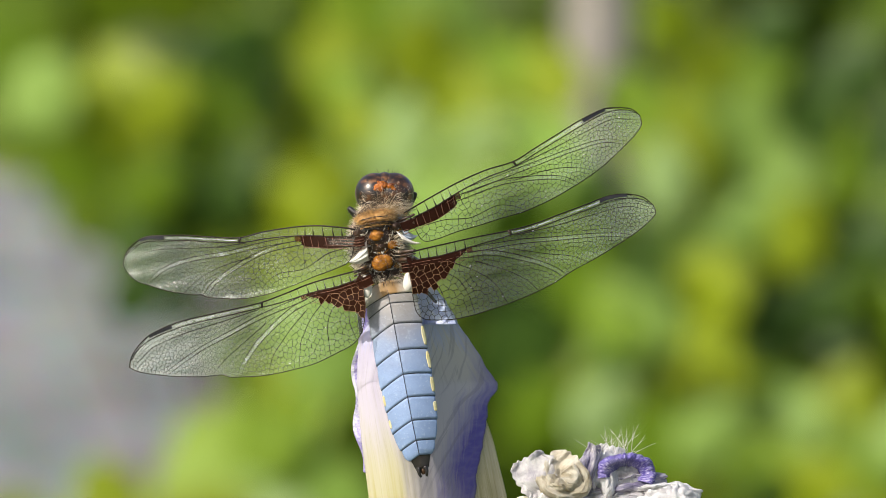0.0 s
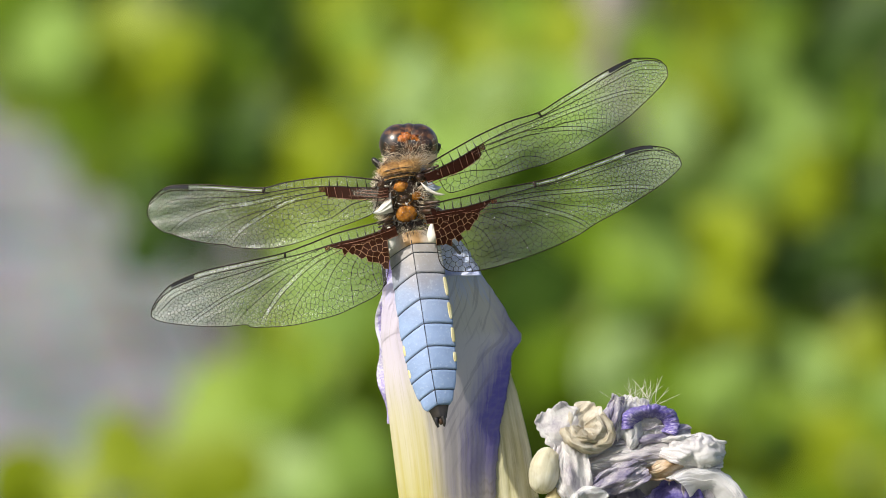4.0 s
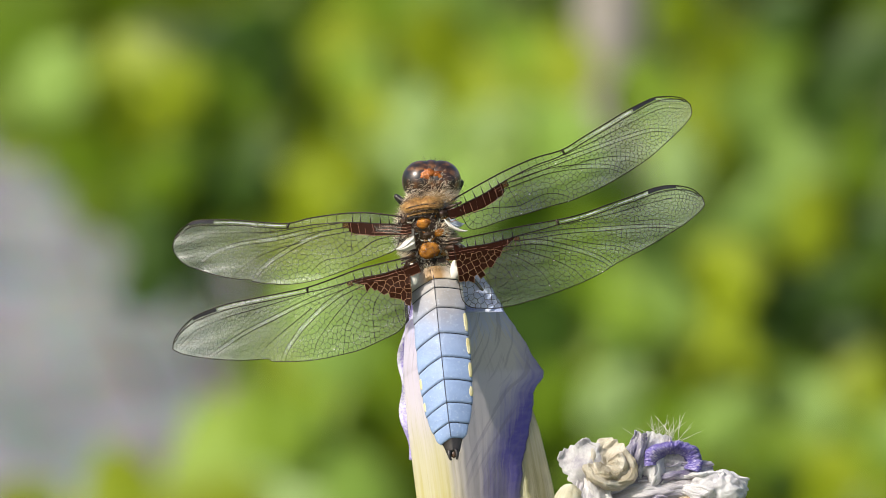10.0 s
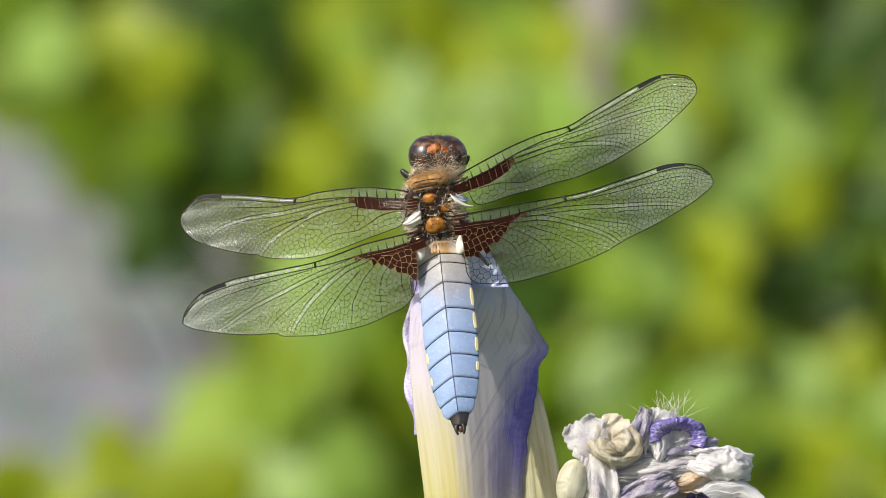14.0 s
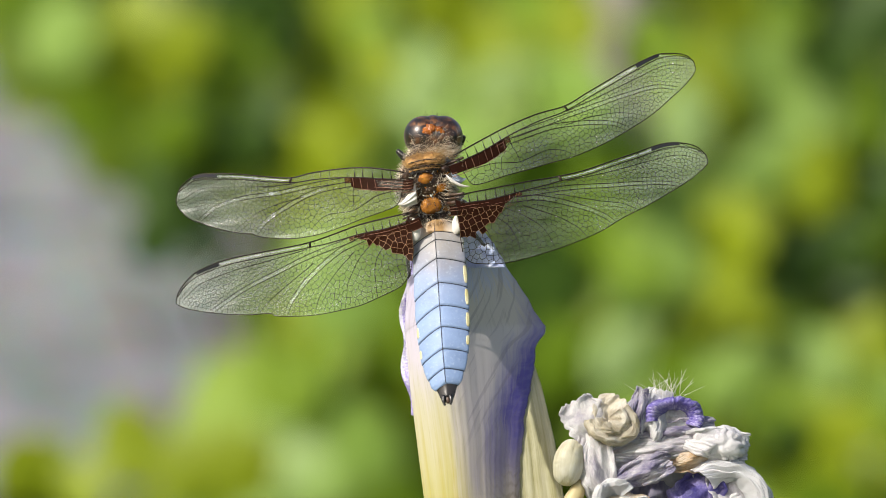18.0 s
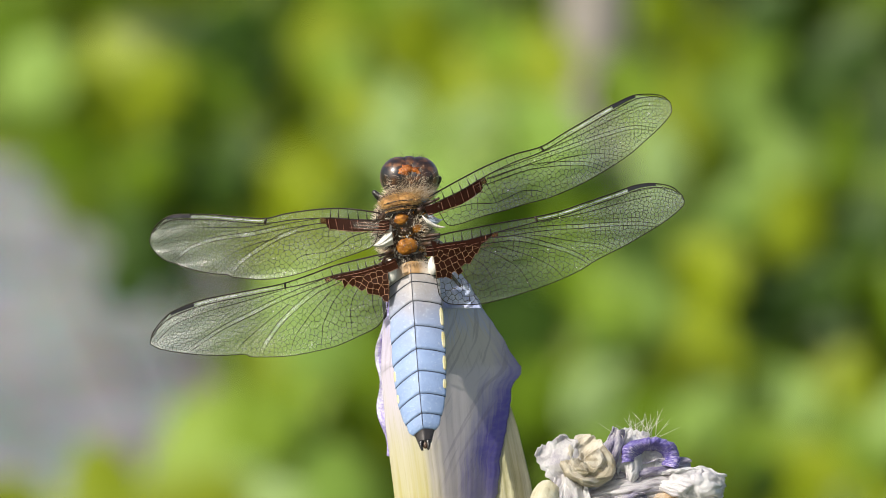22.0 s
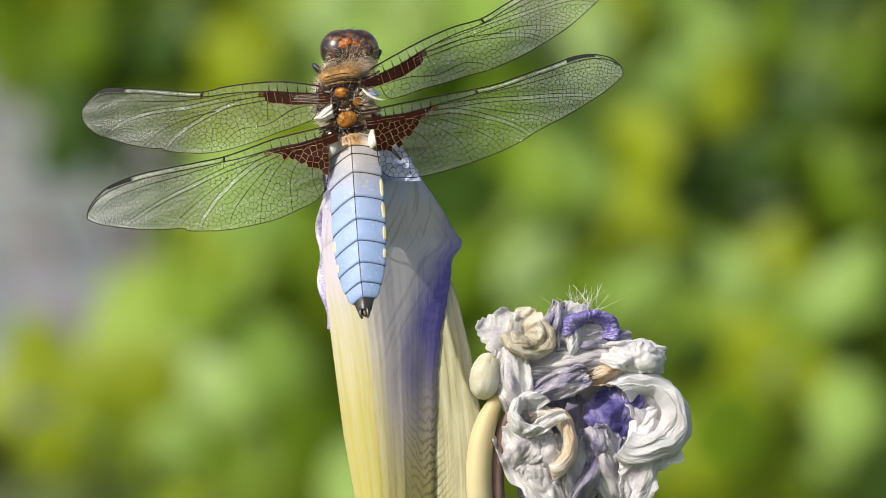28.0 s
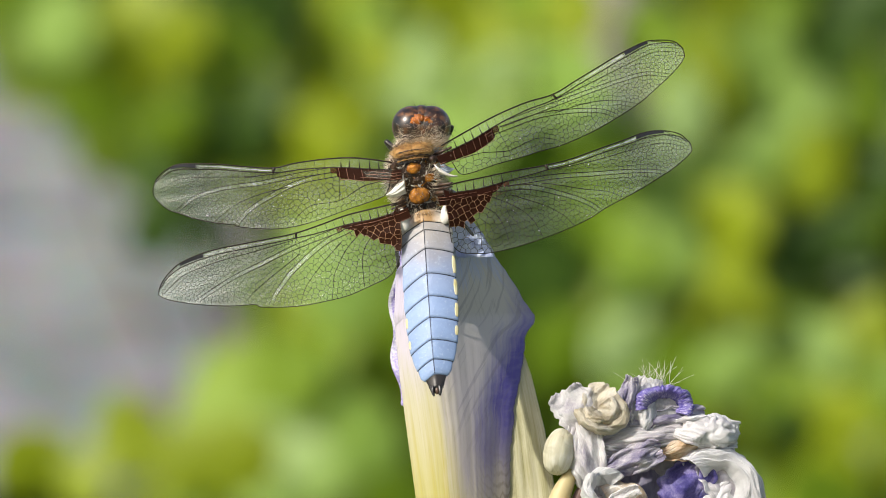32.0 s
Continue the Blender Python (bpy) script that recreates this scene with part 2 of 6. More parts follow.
def leaf_mat(name, dark, light):
    s = Shade(name)
    info = s.tree.nodes.new("ShaderNodeObjectInfo")
    n = s.noise(4, 3)
    c = s.mix(info.outputs["Random"], dark, light)
    c = s.mix(s.math("MULTIPLY", n, 0.5), c, light)
    s.colour(c).set(Roughness=0.5, Specular_IOR_Level=0.25)
    return s.translucent(0.25, c).mat


def foliage_mat():
    s = Shade("mixed_green_foliage")
    g = s.tree.nodes.new("ShaderNodeNewGeometry")
    c = s.ramp(g.outputs["Random Per Island"], (0.0, (0.02, 0.04, 0.004)), (0.25, (0.07, 0.13, 0.004)), (0.5, (0.14, 0.22, 0.006)), (0.75, (0.21, 0.29, 0.008)), (1.0, (0.23, 0.36, 0.05)))
    c = s.mix(s.math("MULTIPLY", s.noise(20, 3), 0.3), c, (0.16, 0.22, 0.008))
    s.colour(c).set(Roughness=0.55, Specular_IOR_Level=0.25)
    return s.translucent(0.25, c).mat


def gravel_mat():
    s = Shade("grey_gravel")
    n = s.noise(9, 3)
    v = s.node("ShaderNodeTexVoronoi", Scale=60.0)
    s.link(s.place(), v.inputs["Vector"])
    c = s.mix(0.5, s.ramp(n, (0.32, (0.10, 0.104, 0.100)), (0.66, (0.265, 0.275, 0.26))), v.outputs["Color"], "SOFT_LIGHT")
    s.colour(c).set(Roughness=0.9).bump(v.outputs["Distance"], 0.8, 0.01)
    return s.mat


def soil_mat():
    s = Shade("garden_soil_and_moss")
    n = s.noise(5, 5)
    s.colour(s.ramp(n, (0.3, (0.05, 0.045, 0.03)), (0.5, (0.07, 0.10, 0.02)), (0.75, (0.10, 0.15, 0.03)))).set(Roughness=0.95)
    s.bump(s.noise(30, 4), 0.7, 0.02)
    return s.mat


def abdomen_bloom():
    """Pale ivory-grey near the waist, turning through lilac grey into powder blue; mottled and faintly rubbed."""
    s = Shade("pruinose_abdomen_cuticle")
    sep = s.tree.nodes.new("ShaderNodeSeparateXYZ")
    s.link(s.place(), sep.inputs[0])
    n, fine, wide = s.noise(420, 5), s.noise(2600, 3), s.noise(170, 4)
    along = s.math("ADD", s.math("MULTIPLY", sep.outputs[2], -39.0), s.math("MULTIPLY", s.math("SUBTRACT", wide, 0.5), 0.30))
    c = s.ramp(along, (0.05, (0.34, 0.31, 0.27)), (0.15, (0.31, 0.30, 0.295)), (0.24, (0.275, 0.29, 0.345)), (0.34, (0.26, 0.325, 0.47)), (0.46, (0.235, 0.325, 0.51)), (0.9, (0.20, 0.29, 0.47)))
    c = s.mix(0.30, c, s.ramp(n, (0.3, (0.32, 0.32, 0.34)), (0.7, (0.66, 0.65, 0.64))), "OVERLAY")
    c = s.mix(s.math("MULTIPLY", s.ramp(fine, (0.58, (0, 0, 0)), (0.72, (1, 1, 1))), 0.35), c, (0.48, 0.56, 0.66))
    rub = s.math("MULTIPLY", s.ramp(wide, (0.60, (0, 0, 0)), (0.70, (1, 1, 1))), s.ramp(along, (0.08, (0, 0, 0)), (0.16, (0.7, 0.7, 0.7)), (0.26, (0.5, 0.5, 0.5)), (0.36, (0, 0, 0))))
    s.colour(s.mix(s.math("MULTIPLY", rub, 0.6), c, (0.36, 0.33, 0.20)))
    return s.set(Roughness=0.5, Specular_IOR_Level=0.4).bump(s.math("ADD", fine, s.math("MULTIPLY", n, 1.5)), 0.4, 0.00014).mat


BLUE = abdomen_bloom()


def banded(name, middle, flank):
    """Cuticle with a warm patch on the back that fades to paler flanks."""
    s = Shade(name)
    sep = s.tree.nodes.new("ShaderNodeSeparateXYZ")
    s.link(s.place(), sep.inputs[0])
    n = s.noise(500, 4)
    off = s.math("ADD", s.math("MULTIPLY", s.math("ABSOLUTE", sep.outputs[0]), 300.0), s.math("MULTIPLY", s.math("SUBTRACT", n, 0.5), 0.6))
    c = s.ramp(off, (0.22, middle), (0.62, flank))
    s.colour(s.mix(0.35, c, s.ramp(n, (0.3, (0.35, 0.33, 0.33)), (0.7, (0.62, 0.60, 0.58))), "OVERLAY")).set(Roughness=0.5)
    return s.bump(s.noise(1500, 3), 0.25, 0.0001).mat


TAN_BAND = banded("tan_and_ivory_cuticle", (0.38, 0.23, 0.09), (0.60, 0.56, 0.49))
BLACK = plain("black_cuticle", (0.008, 0.007, 0.007), (0.03, 0.026, 0.024), 900, 0.3, 0.2)
SEAM = plain("dark_blue_black_seam", (0.01, 0.012, 0.02), (0.03, 0.035, 0.05), 700, 0.5)
YELLOW = plain("yellow_side_spot", (0.60, 0.52, 0.22), (0.74, 0.69, 0.46), 600, 0.5)
BROWN = plain("dark_brown_cuticle", (0.012, 0.007, 0.005), (0.08, 0.040, 0.02), 700, 0.4, 0.5, 0.0002)
ORANGE = plain("orange_brown_cuticle", (0.20, 0.06, 0.008), (0.60, 0.25, 0.03), 1300, 0.22, 0.7, 0.0003)
RUST = plain("rust_orange_cuticle", (0.10, 0.022, 0.006), (0.52, 0.16, 0.02), 1300, 0.2, 0.7, 0.0003)
COLLAR = plain("golden_brown_collar", (0.11, 0.045, 0.012), (0.56, 0.31, 0.09), 1100, 0.4, 0.6, 0.0003)
IVORY = plain("ivory_sclerite", (0.62, 0.58, 0.50), (0.80, 0.78, 0.72), 500, 0.4)
SLATE = plain("blue_grey_cuticle", (0.20, 0.25, 0.32), (0.34, 0.40, 0.48), 500, 0.5)
HAIR = plain("pale_tan_hair", (0.40, 0.31, 0.19), (0.72, 0.63, 0.50), 900, 0.6)
PALE_HAIR = plain("whitish_hair", (0.70, 0.58, 0.40), (0.92, 0.84, 0.70), 900, 0.6)
RUFF = plain("tan_fur", (0.16, 0.09, 0.035), (0.60, 0.46, 0.28), 1500, 0.8, 0.9, 0.0004)
GOLD_HAIR = plain("golden_tan_hair", (0.34, 0.20, 0.06), (0.62, 0.42, 0.18), 900, 0.6)
DARK_HAIR = plain("dark_brown_hair", (0.02, 0.014, 0.01), (0.08, 0.05, 0.03), 900, 0.6)
VEIN = plain("dark_brown_vein", (0.012, 0.008, 0.006), (0.04, 0.028, 0.02), 600, 0.45, Specular_IOR_Level=0.2)
PALE_VEIN = plain("pale_tan_vein", (0.28, 0.14, 0.06), (0.46, 0.28, 0.15), 600, 0.4)
STAIN_VEIN = plain("red_tan_vein", (0.12, 0.045, 0.024), (0.30, 0.14, 0.08), 600, 0.5)
FILM = wing_film()
# patchy whitish film that paints sun reflections on the costal strip and pleats
COSTAL_SHEEN = wing_tint("painted_costal_sheen", (0.8, 0.84, 0.82), 0.60, 0.3, 0.8, 0.12)
PLEAT_SHEEN = wing_tint("painted_pleat_sheen", (0.80, 0.86, 0.86), 0.20, 0.22, 0.9, 0.0)
FAINT_PLEAT_SHEEN = wing_tint("faint_painted_pleat_sheen", (0.78, 0.86, 0.80), 0.09, 0.25, 0.8, 0.0)
AMBER_STAIN = wing_tint("amber_wing_stain", (0.09, 0.032, 0.010), 0.65, 0.4, 0.3)
PATCH = wing_tint("red_brown_basal_stain", (0.024, 0.0075, 0.0035), 0.97, 0.5, 0.08)
STIGMA = wing_tint("grey_black_stigma", (0.03, 0.03, 0.035), 0.95, 0.5, 0.2)


def eye_mat():
    s = Shade("glossy_brown_eye")
    n = s.noise(900, 4)
    s.colour(s.ramp(n, (0.40, (0.006, 0.005, 0.004)), (0.52, (0.04, 0.018, 0.009)), (0.64, (0.17, 0.075, 0.028))))
    return s.set(Roughness=0.3, Coat_Weight=0.5, Coat_Roughness=0.05).mat


EYE = eye_mat()
PETAL_FRONT = front_petal_mat()
SEPAL = sepal_mat()
BLUE_TIP = sheet_mat("iris_petal_bluish_tip", ((0.34, (0.36, 0.42, 0.74)), (0.48, (0.56, 0.62, 0.88)), (0.62, (0.74, 0.78, 0.93))), 5, 0.25, 0.5, (14, 1.2, 1))
FRILL = sheet_mat("iris_petal_lilac_frill", ((0.36, (0.16, 0.11, 0.52)), (0.46, (0.44, 0.38, 0.74)), (0.55, (0.80, 0.77, 0.88))), 5, 0.25, 0.5, (2, 12, 1))
PAPER = sheet_mat("withered_white_petal", ((0.34, (0.66, 0.62, 0.65)), (0.43, (0.78, 0.75, 0.76)), (0.52, (0.86, 0.84, 0.83)), (0.68, (0.90, 0.89, 0.88))), 5, 0.25, 0.5, (13, 2.6, 1), 0.2, 0.45, 0.25)
GREYPAPER = sheet_mat("withered_grey_petal", ((0.35, (0.36, 0.32, 0.39)), (0.43, (0.54, 0.50, 0.53)), (0.52, (0.70, 0.67, 0.67)), (0.64, (0.84, 0.82, 0.80))), 5, 0.25, 0.5, (13, 2.6, 1), 0.2, 0.45, 0.25)
BEIGE = sheet_mat("withered_beige_petal", ((0.34, (0.46, 0.38, 0.26)), (0.45, (0.64, 0.57, 0.43)), (0.6, (0.80, 0.76, 0.66))), 5, 0.3, 0.45, (17, 1.6, 1), 0.26, 0.25, 0.42)
AMBER = sheet_mat("withered_amber_petal", ((0.34, (0.46, 0.27, 0.12)), (0.45, (0.64, 0.46, 0.28)), (0.58, (0.80, 0.70, 0.56))), 5, 0.35, 0.45, (17, 1.6, 1), 0.26, 0.25, 0.42)
ROLL = sheet_mat("withered_white_rolled_petal", ((0.34, (0.70, 0.67, 0.68)), (0.45, (0.80, 0.78, 0.78)), (0.60, (0.88, 0.87, 0.86))), 6, 0.14, 0.5, (1.4, 26, 1), 0.28, 0.6)
SHELL = sheet_mat("withered_beige_rolled_petal", ((0.36, (0.44, 0.36, 0.22)), (0.46, (0.62, 0.54, 0.38)), (0.58, (0.80, 0.75, 0.62))), 6, 0.3, 0.5, (1.4, 15, 1), 0.3, 0.5)
DOME = sheet_mat("withered_amber_domed_petal", ((0.34, (0.52, 0.31, 0.14)), (0.44, (0.72, 0.53, 0.33)), (0.54, (0.85, 0.75, 0.62)), (0.66, (0.91, 0.88, 0.84))), 5, 0.18, 0.5, (1.4, 13, 1), 0.25, 0.5)
HOOK = sheet_mat("withered_violet_striped_petal", ((0.38, (0.05, 0.035, 0.24)), (0.47, (0.13, 0.10, 0.40)), (0.56, (0.34, 0.30, 0.56)), (0.64, (0.70, 0.67, 0.78))), 6, 0.15, 0.5, (16, 1.2, 1), 0.3, 0.3, 0.7)
VIOLET = sheet_mat("withered_violet_petal", ((0.38, (0.035, 0.030, 0.16)), (0.48, (0.09, 0.075, 0.27)), (0.60, (0.24, 0.21, 0.42)), (0.70, (0.60, 0.56, 0.68))), 7, 0.15, 0.5, (5, 3.0, 1), 0.2, 0.25, 0.2)
LILAC = sheet_mat("withered_lilac_grey_petal", ((0.36, (0.17, 0.15, 0.28)), (0.46, (0.38, 0.35, 0.46)), (0.56, (0.62, 0.59, 0.64)), (0.66, (0.84, 0.81, 0.82))), 6, 0.4, 0.5, (11, 3.0, 1), 0.2, 0.3, 0.25)
CREAM = sheet_mat("cream_sheath", ((0.32, (0.56, 0.49, 0.28)), (0.5, (0.70, 0.65, 0.44)), (0.66, (0.82, 0.79, 0.64))), 4, 0.1, 0.45, (9, 1, 1), 0.12, 0.5)
SHEATH = sheet_mat("tan_yellow_sheath", ((0.32, (0.40, 0.33, 0.16)), (0.5, (0.50, 0.43, 0.23)), (0.66, (0.60, 0.54, 0.34))), 4, 0.1, 0.45, (9, 1, 1), 0.12, 0.5)
MAUVE = sheet_mat("mauve_brown_sheath", ((0.3, (0.13, 0.075, 0.06)), (0.6, (0.22, 0.14, 0.12)), (0.8, (0.36, 0.27, 0.22))), 5, 0.1)
STEM = plain("green_stem", (0.07, 0.13, 0.03), (0.14, 0.22, 0.06), 60, 0.5, 0.2, 0.0005)
LEAVES = {
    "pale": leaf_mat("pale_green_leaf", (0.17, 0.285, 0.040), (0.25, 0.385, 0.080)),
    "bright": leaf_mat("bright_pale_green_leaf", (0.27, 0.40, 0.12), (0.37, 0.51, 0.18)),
    "gold": leaf_mat("yellow_green_leaf", (0.15, 0.205, 0.004), (0.23, 0.295, 0.006)),
    "mid": leaf_mat("olive_green_leaf", (0.10, 0.18, 0.005), (0.155, 0.25, 0.010)),
    # near-black green: shade between the leaves, put into the colour
    "deep": leaf_mat("shaded_gap_leaf", (0.022, 0.052, 0.005), (0.048, 0.10, 0.010)),
}
FOLIAGE = foliage_mat()
WOOD = plain("weathered_grey_wood", (0.20, 0.18, 0.155), (0.36, 0.33, 0.29), 25, 0.8, 0.5, 0.002)
GRAVEL, SOIL = gravel_mat(), soil_mat()

# ---- mesh helpers ----


def mesh_of(name, verts, faces, mat, uvs=None, smooth=True):
    me = bpy.data.meshes.new(name)
    me.from_pydata([tuple(v) for v in verts], [], faces)
    me.materials.append(mat)
    if uvs is not None:
        layer = me.uv_layers.new(name="UVMap")
        for loop in me.loops:
            layer.data[loop.index].uv = uvs[loop.vertex_index]
    if smooth:
        for p in me.polygons:
            p.use_smooth = True
    me.update()
    return me


def part(name, me, parent, label=""):
    ob = new(name, me)
    ob.parent = parent
    return tagged(ob, label)


def thing(name, m, label, category, group=""):
    ob = new(name)
    ob.empty_display_size = 0.01
    ob.matrix_world = m
    return tagged(ob, label, category, group)


def catmull(points, per):
    """A smooth line through the given points."""
    pts = [Vector(p) for p in points]
    pts = [pts[0] * 2 - pts[1]] + pts + [pts[-1] * 2 - pts[-2]]
    out = []
    for i in range(1, len(pts) - 2):
        a, b, c, d = pts[i - 1:i + 3]
        for k in range(per):
            t = k / per
            out.append(0.5 * (2 * b + (c - a) * t + (2 * a - 5 * b + 4 * c - d) * t * t + (3 * b - a - 3 * c + d) * t ** 3))
    return out + [pts[-2]]


def loft(rings, cap=True):
    n = len(rings[0])
    verts = [p for ring in rings for p in ring]
    faces = [(i * n + j, i * n + (j + 1) % n, (i + 1) * n + (j + 1) % n, (i + 1) * n + j) for i in range(len(rings) - 1) for j in range(n)]
    if cap:
        faces += [tuple(reversed(range(n))), tuple(range((len(rings) - 1) * n, len(rings) * n))]
    return verts, faces


def tube(points, radii, sides=6):
    """A round tube along points (metres)."""
    pts = [Vector(p) for p in points]
    if isinstance(radii, (int, float)):
        radii = [radii] * len(pts)
    rings, side = [], None
    for i, p in enumerate(pts):
        d = (pts[min(i + 1, len(pts) - 1)] - pts[max(i - 1, 0)]).normalized()
        if side is None or abs(side.dot(d)) > 0.95:
            side = d.orthogonal().normalized()
        side = (side - d * side.dot(d)).normalized()
        up = d.cross(side)
        rings.append([p + (side * math.cos(a) + up * math.sin(a)) * radii[i] for a in [2 * math.pi * k / sides for k in range(sides)]])
    return loft(rings)


def join(chunks):
    verts, faces = [], []
    for v, f in chunks:
        o = len(verts)
        verts += list(v)
        faces += [tuple(i + o for i in q) for q in f]
    return verts, faces


def ellipsoid(c, r, seg=20, rings=12, turn=None):
    """An egg-shaped closed surface, centre and radii in metres."""
    turn = turn or Matrix.Identity(3)
    c = Vector(c)
    verts = [c + turn @ Vector((0, 0, r[2]))]
    for i in range(1, rings):
        a = math.pi * i / rings
        for j in range(seg):
            b = 2 * math.pi * j / seg
            verts.append(c + turn @ Vector((r[0] * math.sin(a) * math.cos(b), r[1] * math.sin(a) * math.sin(b), r[2] * math.cos(a))))
    verts.append(c + turn @ Vector((0, 0, -r[2])))
    faces = [(0, 1 + j, 1 + (j + 1) % seg) for j in range(seg)]
    for i in range(rings - 2):
        o = 1 + i * seg
        faces += [(o + j, o + seg + j, o + seg + (j + 1) % seg, o + (j + 1) % seg) for j in range(seg)]
    o, last = 1 + (rings - 2) * seg, len(verts) - 1
    faces += [(o + j, last, o + (j + 1) % seg) for j in range(seg)]
    return verts, faces


def sheet(name, fn, nu, nv, mat, parent, label="", thick=0.25):
    """A sheet with thickness: fn(u, v) gives millimetres."""
    verts, uvs, faces = [], [], []
    for j in range(nv + 1):
        for i in range(nu + 1):
            verts.append(Vector(fn(i / nu, j / nv)) * MM)
            uvs.append((i / nu, j / nv))
    for j in range(nv):
        for i in range(nu):
            a = j * (nu + 1) + i
            faces.append((a, a + 1, a + nu + 2, a + nu + 1))
    ob = part(name, mesh_of(name, verts, faces, mat, uvs), parent, label)
    mod = ob.modifiers.new("thickness", "SOLIDIFY")
    mod.thickness, mod.offset = thick * MM, 0.0
    return ob


def interp(x, *knots):
    return float(np.interp(x, [k[0] for k in knots], [k[1] for k in knots]))


# ---- ground ----
def ground():
    n, verts, faces = 60, [], []
    line = [(-1 if i < 0 else 1) * (abs(i) / 30) ** 3 * 300 for i in range(-30, 31)]
    for y in line:
        for x in line:
            verts.append((x, y + 4, 0.03 * noise.noise((x * 0.4, y * 0.4, 0)) - 0.03))
    for j in range(n):
        for i in range(n):
            a = j * (n + 1) + i
            faces.append((a, a + 1, a + n + 2, a + n + 1))
    tagged(new("ground", mesh_of("ground", verts, faces, SOIL)), "brown garden soil with moss and low green growth", "ground", kind="structure")
    # gravel path across the view
    verts, faces = [], []
    for j in range(41):
        for i in range(31):
            x, y = -6.0 + 5.95 * i / 30 + 0.02 * noise.noise((j * 0.7, 3, 0)), 3.2 + 5.0 * j / 40
            verts.append((x, y, 0.012 + 0.006 * noise.noise((x * 9, y * 9, 1))))
    for j in range(40):
        for i in range(30):
            a = j * 31 + i
            faces.append((a, a + 1, a + 32, a + 31))
    tagged(new("gravel_path", mesh_of("gravel_path", verts, faces, GRAVEL)), "pale grey gravel garden path in full sun", "path", kind="structure")


ground()

# ---- background shrubs ----
LEAF_MESH = {}


def leaf_mesh(tone, shape):
    """An oval leaf one metre long, folded along its midrib."""
    if (tone, shape) in LEAF_MESH:
        return LEAF_MESH[tone, shape]
    verts, faces, wide = [], [], (0.36, 0.44, 0.52)[shape]
    rows = 7
    for i in range(rows + 1):
        t = i / rows
        w = wide * math.sin(math.pi * min(1, t * 0.97 + 0.02)) ** 0.8 * (1.1 - 0.35 * t)
        sag = -0.14 * (t - 0.4) ** 2
        for k in (-1, -0.5, 0, 0.5, 1):
            verts.append((k * w, 0.07 * abs(k) + sag + 0.015 * math.sin(9 * t + 4 * k), t - 0.5))
    for i in range(rows):
        for k in range(4):
            a = i * 5 + k
            faces.append((a, a + 1, a + 6, a + 5))
    LEAF_MESH[tone, shape] = mesh_of("leaf", verts, faces, LEAVES[tone])
    return LEAF_MESH[tone, shape]


def shrub(label, spots, foot, depth, seed, back):
    """A leafy shrub: stems from its foot, large leaves at the given places (millimetres across, up, length), smaller foliage behind."""
    rnd = random.Random(seed)
    root_m = Matrix.Translation((foot[0], foot[1], 0))
    root = thing("shrub", root_m, label, "shrub", "garden shrubs")
    inv = root_m.inverted()
    stems = []
    for i, (x, z, size, tone) in enumerate(spots):
        y = depth + rnd.uniform(-0.12, 0.12)
        s = (y + DIST) / (2.2 + DIST)
        place = STAGE @ Vector((x * MM * s, y, z * MM * s))
        m = Matrix.Translation(inv @ place) @ pose(0, 0, 0, rnd.uniform(-35, 0), rnd.uniform(-70, 70), rnd.uniform(-35, 10)) @ Matrix.Scale(size * MM * s, 4)
        ob = part("leaf", leaf_mesh(tone, rnd.randrange(3)), root)
        ob.matrix_local = m
        a, b = Vector((rnd.uniform(-0.06, 0.06), rnd.uniform(-0.06, 0.06), 0.0)), inv @ place + Vector((0, 0.01, 0))
        mid = a.lerp(b, 0.55) + Vector((rnd.uniform(-0.04, 0.04), 0.08, 0.03))
        stems.append(tube(catmull([a - Vector((0, 0, 0.03)), mid, b], 6), [0.0016] * 6 + [0.0013] * 6 + [0.0008], 5))
    part("stem", mesh_of("stem", *join(stems), STEM), root)
    # the smaller leaves behind, one mass
    verts, faces = [], []
    for _ in range(back[4]):
        x, z = rnd.uniform(back[0], back[1]), rnd.uniform(back[2], back[3])
        if (abs(x - 100) < 17 and z > 62) or (abs(x - 190) < 24 and abs(z + 15) < 20) or (x < -78 and -80 < z < 100 - (x + 200) * 0.92):
            continue
        y = depth + rnd.uniform(0.12, 0.75)
        s = (y + DIST) / (2.2 + DIST)
        place = inv @ (STAGE @ Vector((x * MM * s, y, z * MM * s)))
        m = Matrix.Translation(place) @ pose(0, 0, 0, rnd.uniform(-45, 10), rnd.uniform(-80, 80), rnd.uniform(-50, 20)) @ Matrix.Scale(rnd.uniform(0.045, 0.085), 4)
        me = leaf_mesh("mid", rnd.randrange(3))
        o = len(verts)
        verts += [m @ v.co for v in me.vertices]
        faces += [tuple(i + o for i in p.vertices) for p in me.polygons]
    tagged(part("foliage", mesh_of("foliage", verts, faces, FOLIAGE), root), kind="stuff")
    return root


